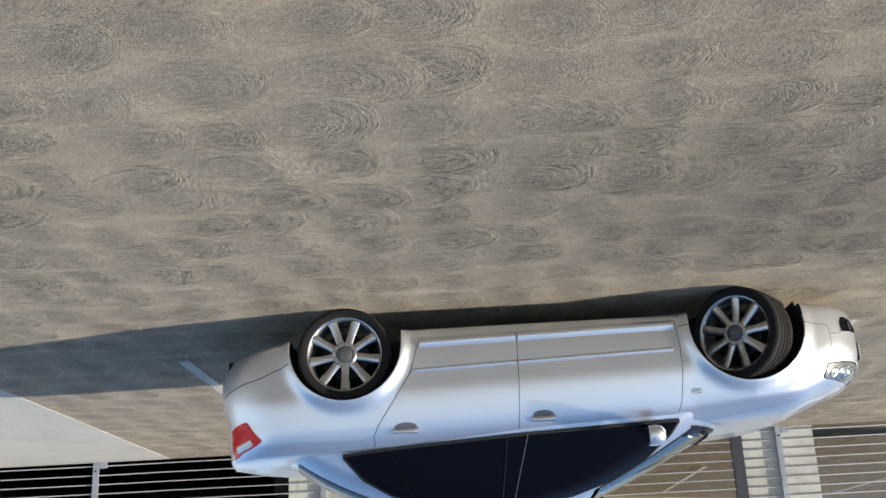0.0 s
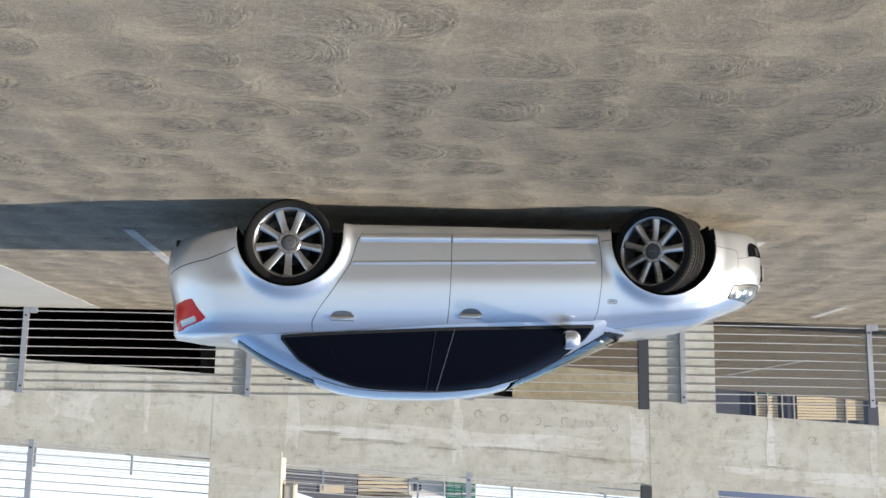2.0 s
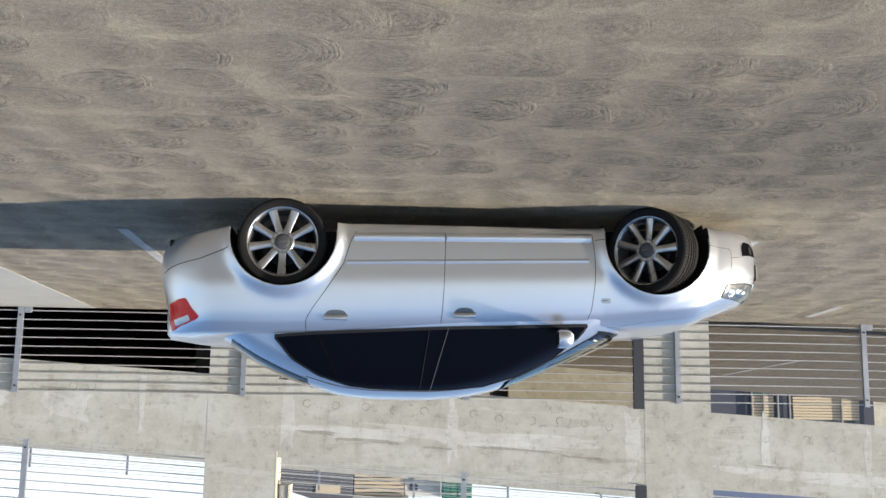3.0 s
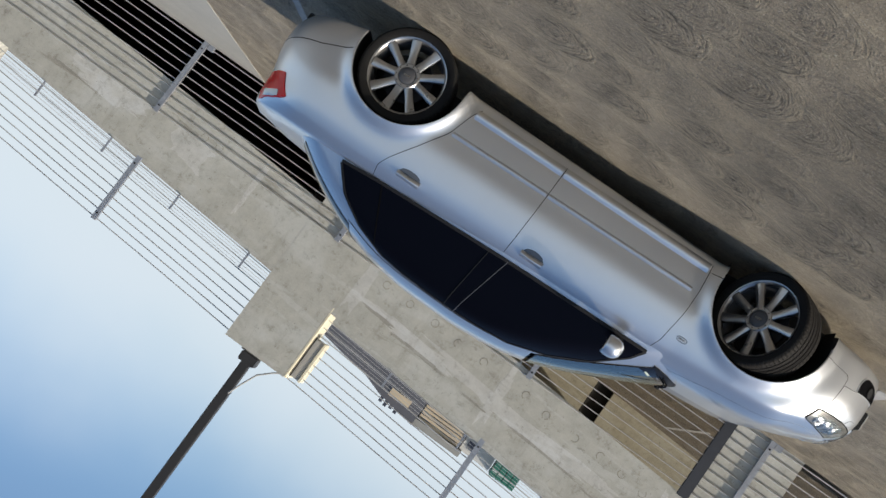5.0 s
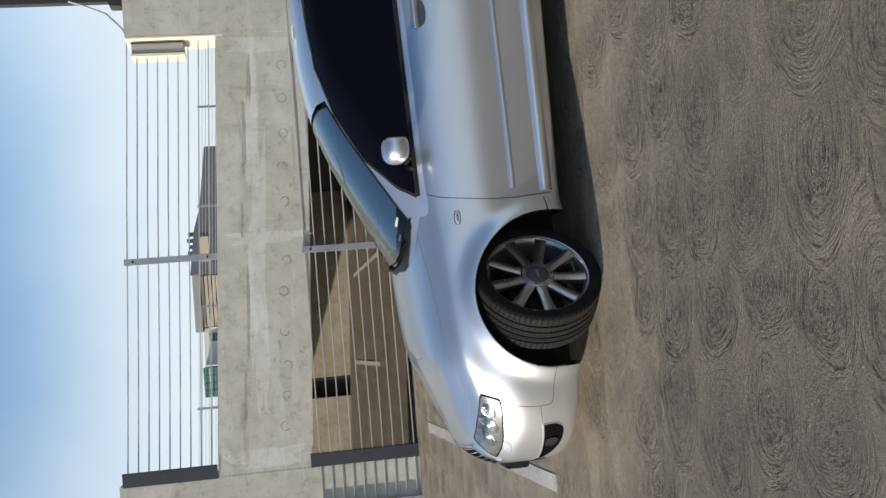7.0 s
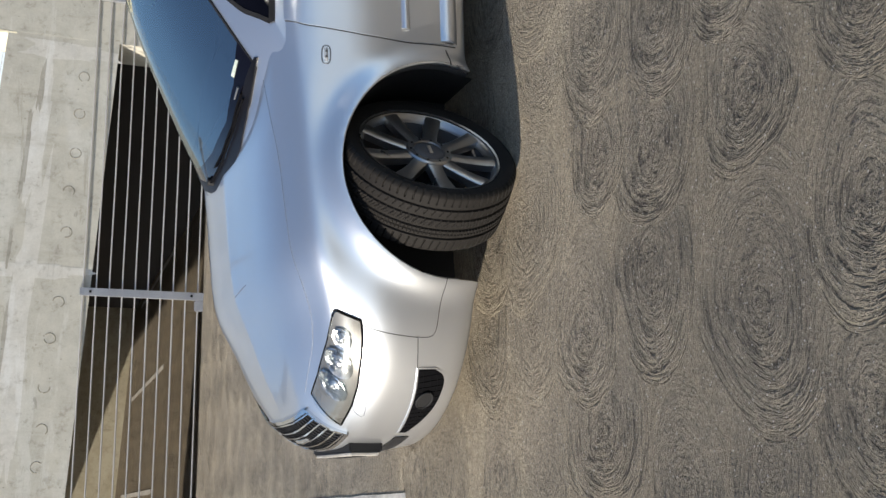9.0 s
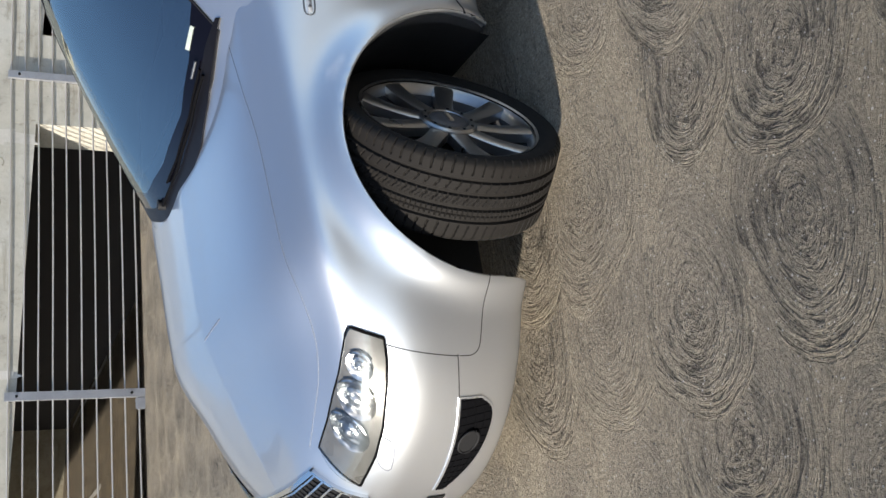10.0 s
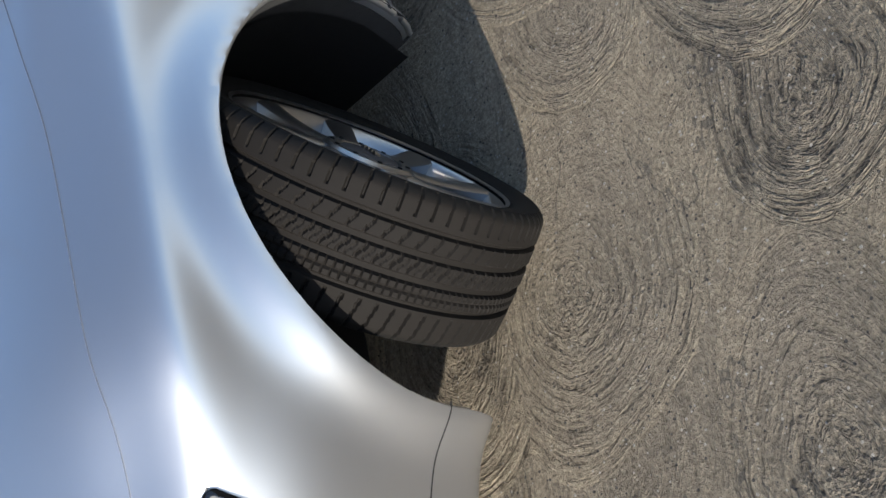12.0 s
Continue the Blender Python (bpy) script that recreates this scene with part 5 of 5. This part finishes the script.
def wheel(m, spin):
    rim = part("wheel", revolve([(0.247, -0.104), (0.254, -0.107), (0.252, -0.100), (0.243, -0.094), (0.236, -0.080), (0.233, -0.068)]), ALLOY, car, "nine-spoke alloy wheel with a low tyre", smooth=40)
    rim.matrix_basis = m
    # barrel coloured dark for the shade behind the spokes
    part("rim_barrel", revolve([(0.2328, -0.068), (0.225, -0.03), (0.22, 0.05), (0.245, 0.10)]), CAPGREY, rim, "inside of the rim with its shade put in a dark grey", smooth=40)
    tyre = new("tyre", TYRE_DATA)
    tyre.parent = rim
    tagged(tyre, "worn black rubber tyre")
    for k in range(9):
        part("spoke", spoke(2 * math.pi * k / 9 + spin), ALLOY, rim, smooth=50)
    part("hub", revolve([(0.001, -0.080), (0.080, -0.080), (0.083, -0.090), (0.077, -0.096), (0.060, -0.096), (0.057, -0.088), (0.001, -0.088)]), ALLOY, rim, smooth=40)
    part("hub_cap", revolve([(0.001, -0.099), (0.030, -0.0985), (0.050, -0.096), (0.056, -0.090)], 40), CAPGREY, rim, "grey centre cap", smooth=50)
    for k in range(4):
        part("cap_mark", tube(bmesh.new(), [(-0.018 + 0.012 * k, -0.0990, -0.006), (-0.018 + 0.012 * k, -0.1005, 0.006)], 0.005, 8), ALLOY, rim)
    for k in range(10):
        a = 2 * math.pi * (k + 0.5) / 10
        part("bolt", tube(bmesh.new(), [(0.069 * math.cos(a), -0.094, 0.069 * math.sin(a)), (0.069 * math.cos(a), -0.0985, 0.069 * math.sin(a))], 0.0045, 6), BLACK, rim)
    part("brake_disc", revolve([(0.001, -0.02), (0.16, -0.02), (0.16, 0.005), (0.001, 0.005)], 48), BLACK, rim, "dark brake disc", smooth=30)
    return rim


STEER = 41
wheel(pose(-1.376, -0.780, R_TYRE - 0.004, 0, 0, STEER), 0.48)
wheel(pose(-1.376, 0.780, R_TYRE - 0.004, 0, 0, 180 + STEER - 4), 0.1)
wheel(pose(1.325, -0.752, R_TYRE - 0.004), 0.0)
wheel(pose(1.325, 0.752, R_TYRE - 0.004, 0, 0, 180), 0.4)


# ---- deck markings ----
def stripe(name, x0, y0, x1, y1, w, z=0.004, label="worn white parking line painted on the deck", slope=0.0):
    d = Vector((x1 - x0, y1 - y0, 0)).normalized()
    c = Vector((-d.y, d.x, 0)) * w / 2
    bm = bmesh.new()
    a, b = Vector((x0, y0, z + slope * x0)), Vector((x1, y1, z + slope * x1))
    n = 24
    rows = []
    rng = random.Random(int(abs(x0 * 100)) + 7)
    for k in range(n + 1):
        p = a.lerp(b, k / n)
        e0, e1 = 1 - 0.12 * rng.random(), 1 - 0.12 * rng.random()
        rows.append([bm.verts.new(p - c * e0), bm.verts.new(p + c * e1), bm.verts.new(p + c * e1 - Vector((0, 0, 0.004))), bm.verts.new(p - c * e0 - Vector((0, 0, 0.004)))])
    for r0, r1 in zip(rows, rows[1:]):
        for k in range(4):
            bm.faces.new((r0[k], r0[(k + 1) % 4], r1[(k + 1) % 4], r1[k]))
    bm.faces.new(rows[0][::-1])
    bm.faces.new(rows[-1])
    bmesh.ops.recalc_face_normals(bm, faces=bm.faces)
    return tagged(part(name, bm, LINE, None), label, "line", "parking lines", "structure")


stripe("parking_line", 2.80, 0.50, 2.80, 5.6, 0.10)
stripe("parking_line", -2.553, 0.33, -2.715, 5.58, 0.11)
stripe("parking_line", -5.19, 4.6, -5.25, 5.75, 0.11)
for x in (-11.4, -8.6, -5.8, -2.8, 0.0, 2.8):
    stripe("parking_line", x + 0.12, 20.6, x - 0.1, 28.4, 0.12, -1.196, "white parking line on the lower floor", SLOPE)
structure("pavement_strip", block(4.62, 7.0, -40, FACE - 0.03, -0.2, 0.004), SMOOTH, "paler smooth concrete strip across the deck", "pavement")


# ---- lamp post, light box and details of the concrete ----
post = thing("light_pole", "dark bronze square lighting pole on a concrete pier", "light pole", (2.58, FACE + 0.25, 3.06))
part("base_plate", block(-0.15, 0.15, -0.15, 0.15, 0.0, 0.03, bevel=0.004), BRONZE, post)
part("base_cover", block(-0.125, 0.125, -0.125, 0.125, 0.03, 0.17, bevel=0.012), BRONZE, post)
part("shaft", block(-0.065, 0.065, -0.065, 0.065, 0.17, 7.5, bevel=0.008), BRONZE, post)
part("conduit", tube(bmesh.new(), [(-0.06, -0.10, 0.62), (-0.14, -0.14, 0.42), (-0.24, -0.15, 0.20), (-0.40, -0.16, 0.05), (-0.52, -0.16, -0.03), (-0.535, -0.16, -0.12), (-0.535, -0.14, -0.2)], 0.012, 8), GREYBOX, post, "grey cable conduit", smooth=60)

# cream facing paints the sunlight on the pier's -x side
pier = tagged(part("pier_sunlit_side", block(1.998, 2.028, FACE - 0.003, FACE + 0.54, 1.93, 3.055, bevel=0.006), CREAM, None), "sunlit side of the concrete pier, its brightness put in a cream facing", "wall", kind="structure")
wallbox = thing("wall_light", "grey box light fixed to the side of the pier", "wall light", (1.995, FACE + 0.2, 2.34))
part("housing", block(-0.145, 0.003, -0.10, 0.16, 0.06, 0.66, bevel=0.008), GREYBOX, wallbox)
part("cover", block(-0.185, -0.1455, -0.115, 0.175, 0.05, 0.67, bevel=0.006), CREAM, wallbox, "pale cover plate")
part("hinge", tube(bmesh.new(), [(-0.02, -0.112, 0.05), (-0.02, -0.112, 0.67)], 0.008, 8), BLACK, wallbox)

# ledges, pour joints, tie holes and patches of the spandrel beam
PATCH = cast_concrete("patch_mortar", (0.52, 0.505, 0.46))
rng = random.Random(5)


def blotch(cx, cz, w, h, lift, mat, label, seed):
    """A thin, uneven smear of mortar on the beam's face."""
    r = random.Random(seed)
    bm = bmesh.new()
    n = 36
    ph = [r.random() * 6.28 for _ in range(4)]
    ring, low = [], []
    for k in range(n):
        a = 2 * math.pi * k / n
        q = 1 + 0.16 * math.sin(3 * a + ph[0]) + 0.12 * math.sin(5 * a + ph[1]) + 0.08 * math.sin(9 * a + ph[2]) + 0.06 * math.sin(14 * a + ph[3])
        c, sn = math.cos(a), math.sin(a)
        x = cx + w / 2 * q * math.copysign(abs(c) ** 0.6, c)
        z = cz + h / 2 * q * math.copysign(abs(sn) ** 0.6, sn) + SLOPE * x
        ring.append(bm.verts.new((x, FACE - lift, z)))
        low.append(bm.verts.new((x, FACE + 0.01, z)))
    bm.faces.new(ring)
    for k in range(n):
        bm.faces.new((ring[k], low[k], low[(k + 1) % n], ring[(k + 1) % n]))
    bmesh.ops.recalc_face_normals(bm, faces=bm.faces)
    return structure("mortar_patch", bm, mat, label, "wall patch")


for k, (cx, cz, w, h) in enumerate([(-0.9, 1.66, 3.0, 0.20), (0.9, 1.72, 1.5, 0.16), (-2.98, 1.58, 0.22, 0.80), (1.88, 1.55, 0.18, 0.85), (-5.6, 1.86, 2.6, 0.16), (4.9, 1.62, 0.60, 0.40), (-0.42, 1.58, 0.14, 0.85), (-6.4, 1.58, 0.10, 0.9), (6.4, 1.66, 1.3, 0.30), (-4.9, 1.50, 0.12, 0.85), (3.9, 1.48, 0.08, 0.80)]):
    blotch(cx, cz, w, h, 0.0004 + 0.00015 * k, PATCH, "pale patched mortar on the beam", 40 + k)
TORN = cast_concrete("torn_concrete", (0.335, 0.318, 0.272))
for k, (cx, cz, w, h) in enumerate([(-1.3, 1.79, 1.1, 0.035), (-2.3, 1.83, 0.6, 0.03), (0.75, 1.82, 0.9, 0.045), (1.45, 1.76, 0.5, 0.05), (-0.2, 1.85, 0.4, 0.03), (-5.0, 1.76, 0.5, 0.03), (5.1, 1.42, 0.35, 0.04), (6.9, 1.84, 0.8, 0.03)]):
    blotch(cx, cz, w, h, 0.0022 + 0.0001 * k, TORN, "dark ragged scar where the mortar tore", 70 + k)
SCAR = cast_concrete("scar", (0.31, 0.29, 0.235))
for k, x in enumerate((1.62, 1.22, 0.80, 0.40, -0.02, -0.72, -1.08, -1.55, -1.95, -2.3, -2.65, 4.6, 4.85, -4.9, -5.5)):
    a0 = rng.random() * 6.28
    z = 1.36 + SLOPE * x + rng.uniform(-0.02, 0.02)
    arc = [(x + 0.052 * math.cos(a0 + t), FACE + 0.0045, z + 0.052 * math.sin(a0 + t)) for t in np.linspace(0, rng.uniform(3.5, 6.0), 18)]
    structure("tie_hole", tube(bmesh.new(), arc, 0.0080, 8), SCAR, "round form-tie scar in the concrete", "tie hole", smooth=60)

# ---- distant buildings beyond the decks ----
FAR = 70.0
LOUVRE = plain("tan_louvre", (0.62, 0.50, 0.34), 0.6, grain=0.1, scale=3)
ROOF = plain("grey_roofing", (0.12, 0.12, 0.135), 0.7, grain=0.2, scale=2)
ROOF2 = plain("pale_roofing", (0.33, 0.32, 0.29), 0.7, grain=0.15, scale=2)
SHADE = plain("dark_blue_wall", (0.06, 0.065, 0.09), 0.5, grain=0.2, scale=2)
GREEN = plain("green_panel", (0.03, 0.17, 0.12), 0.5, grain=0.2, scale=3)
OFFWHITE = plain("white_wall", (0.70, 0.68, 0.63), 0.7, grain=0.08, scale=2)


def louvred(name, label, x0, x1, z0, z1, n, y, mat=LOUVRE, roof=None):
    """A far hall: a wall of horizontal louvre slats, with a low roof."""
    hall = thing(name, label, "building", (0, 0, 0), "far buildings")
    part("wall", block(x0, x1, y, y + 8, -9, z1), SHADE, hall)
    h = (z1 - z0) / n
    for k in range(n):
        part("slat", block(x0 + 0.05, x1 - 0.05, y - 0.14, y - 0.004, z0 + k * h + 0.02, z0 + (k + 0.82) * h), mat, hall)
    if roof:
        bm = bmesh.new()
        box(bm, x0 - 0.3, x1 + 0.3, y - 0.4, y + 8.4, z1 + 0.004, z1 + 0.5)
        part("roof", bm, roof, hall)
    return hall


louvred("far_hall", "distant tan louvred hall with a pale roof", -1.3, 2.4, 4.4, 6.25, 7, FAR, LOUVRE, ROOF2)
hall = thing("roofed_hall", "distant hall with dark grey sloping roof", "building", group="far buildings")
bm = bmesh.new()
pts = [(2.45, 4.0), (11.5, 4.0), (11.5, 5.3), (7.2, 5.9), (5.6, 6.4), (2.45, 6.85)]
f = [bm.verts.new((x, FAR - 0.5, z)) for x, z in pts]
g = [bm.verts.new((x, FAR + 6, z)) for x, z in pts]
bm.faces.new(f)
bm.faces.new(g[::-1])
for k in range(len(pts)):
    bm.faces.new((f[k], g[k], g[(k + 1) % len(pts)], f[(k + 1) % len(pts)]))
bmesh.ops.recalc_face_normals(bm, faces=bm.faces)
part("roof", bm, ROOF, hall)
part("wall", block(2.45, 11.5, FAR, FAR + 6, -9, 3.99), SHADE, hall)
part("vent_wall", block(3.35, 5.1, FAR - 0.58, FAR - 0.51, 5.45, 6.05), LOUVRE, hall)
for k in range(4):
    part("roof_unit", block(3.9 + k * 0.45, 4.15 + k * 0.45, FAR, FAR + 0.5, 6.4, 6.95 - 0.1 * (k % 2)), SHADE, hall)
white = thing("white_building", "distant white rendered building", "building", group="far buildings")
part("wall", block(-4.0, -1.36, FAR + 1, FAR + 7, -9, 6.3), OFFWHITE, white)
part("window", block(-2.3, -1.7, FAR + 0.95, FAR + 0.99, 5.3, 5.9), SHADE, white)
for k in range(4):
    stack = thing("green_container", "dark green panelled container stack in the distance", "container", group="far containers")
    part("panel", block(-4.58 - k * 0.52, -4.1 - k * 0.52, FAR - 1, FAR + 2, -9, 6.38, bevel=0.02), GREEN, stack)
    part("ridge", block(-4.55 - k * 0.52, -4.13 - k * 0.52, FAR - 1.05, FAR - 1.004, 5.9, 5.98), OFFWHITE, stack)

# the row seen under the beam beyond the lower floor
low = thing("office_block", "distant office block with tan blinds behind dark mullions", "building", group="far buildings")
part("wall", block(-37.5, -23.5, FAR, FAR + 6, -9, 2.2), SHADE, low)
for x0, x1 in ((-29.0, -27.4), (-35.6, -30.5)):
    n = 8
    for k in range(n):
        part("blind", block(x0, x1, FAR - 0.12, FAR - 0.004, -1.45 + k * 0.215, -1.45 + k * 0.215 + 0.17), LOUVRE, low)
for x in (-27.3, -28.2, -29.3, -30.2, -34.2, -35.7):
    part("mullion", block(x - 0.05, x + 0.05, FAR - 0.3, FAR - 0.13, -2.2, 0.9), GREYBOX, low)
for x0, x1, z0 in ((-28.6, -27.4, 0.35), (-28.6, -27.5, -1.85)):
    part("green_pane", block(x0, x1, FAR - 0.1, FAR - 0.004, z0, z0 + 0.35), GREEN, low)
structure("column_far", block(-20.6, -20.15, 36.1, 36.5, -1, 3.2), SHADE, "dark steel column at the far edge of the lower floor", "column")
structure("wall_far", block(-36.0, -20.61, 36.3, 36.6, -1, 3.2), WALL_PALE, "pale wall at the far edge of the lower floor", "wall")
structure("wall_upper", block(-20, -4.24, FACE + 4.4, FACE + 4.6, 2.2, 4.2), plain("blue_grey_panel", (0.13, 0.17, 0.27), 0.6, grain=0.1, scale=5), "blue-grey panelled wall on the upper deck", "wall")
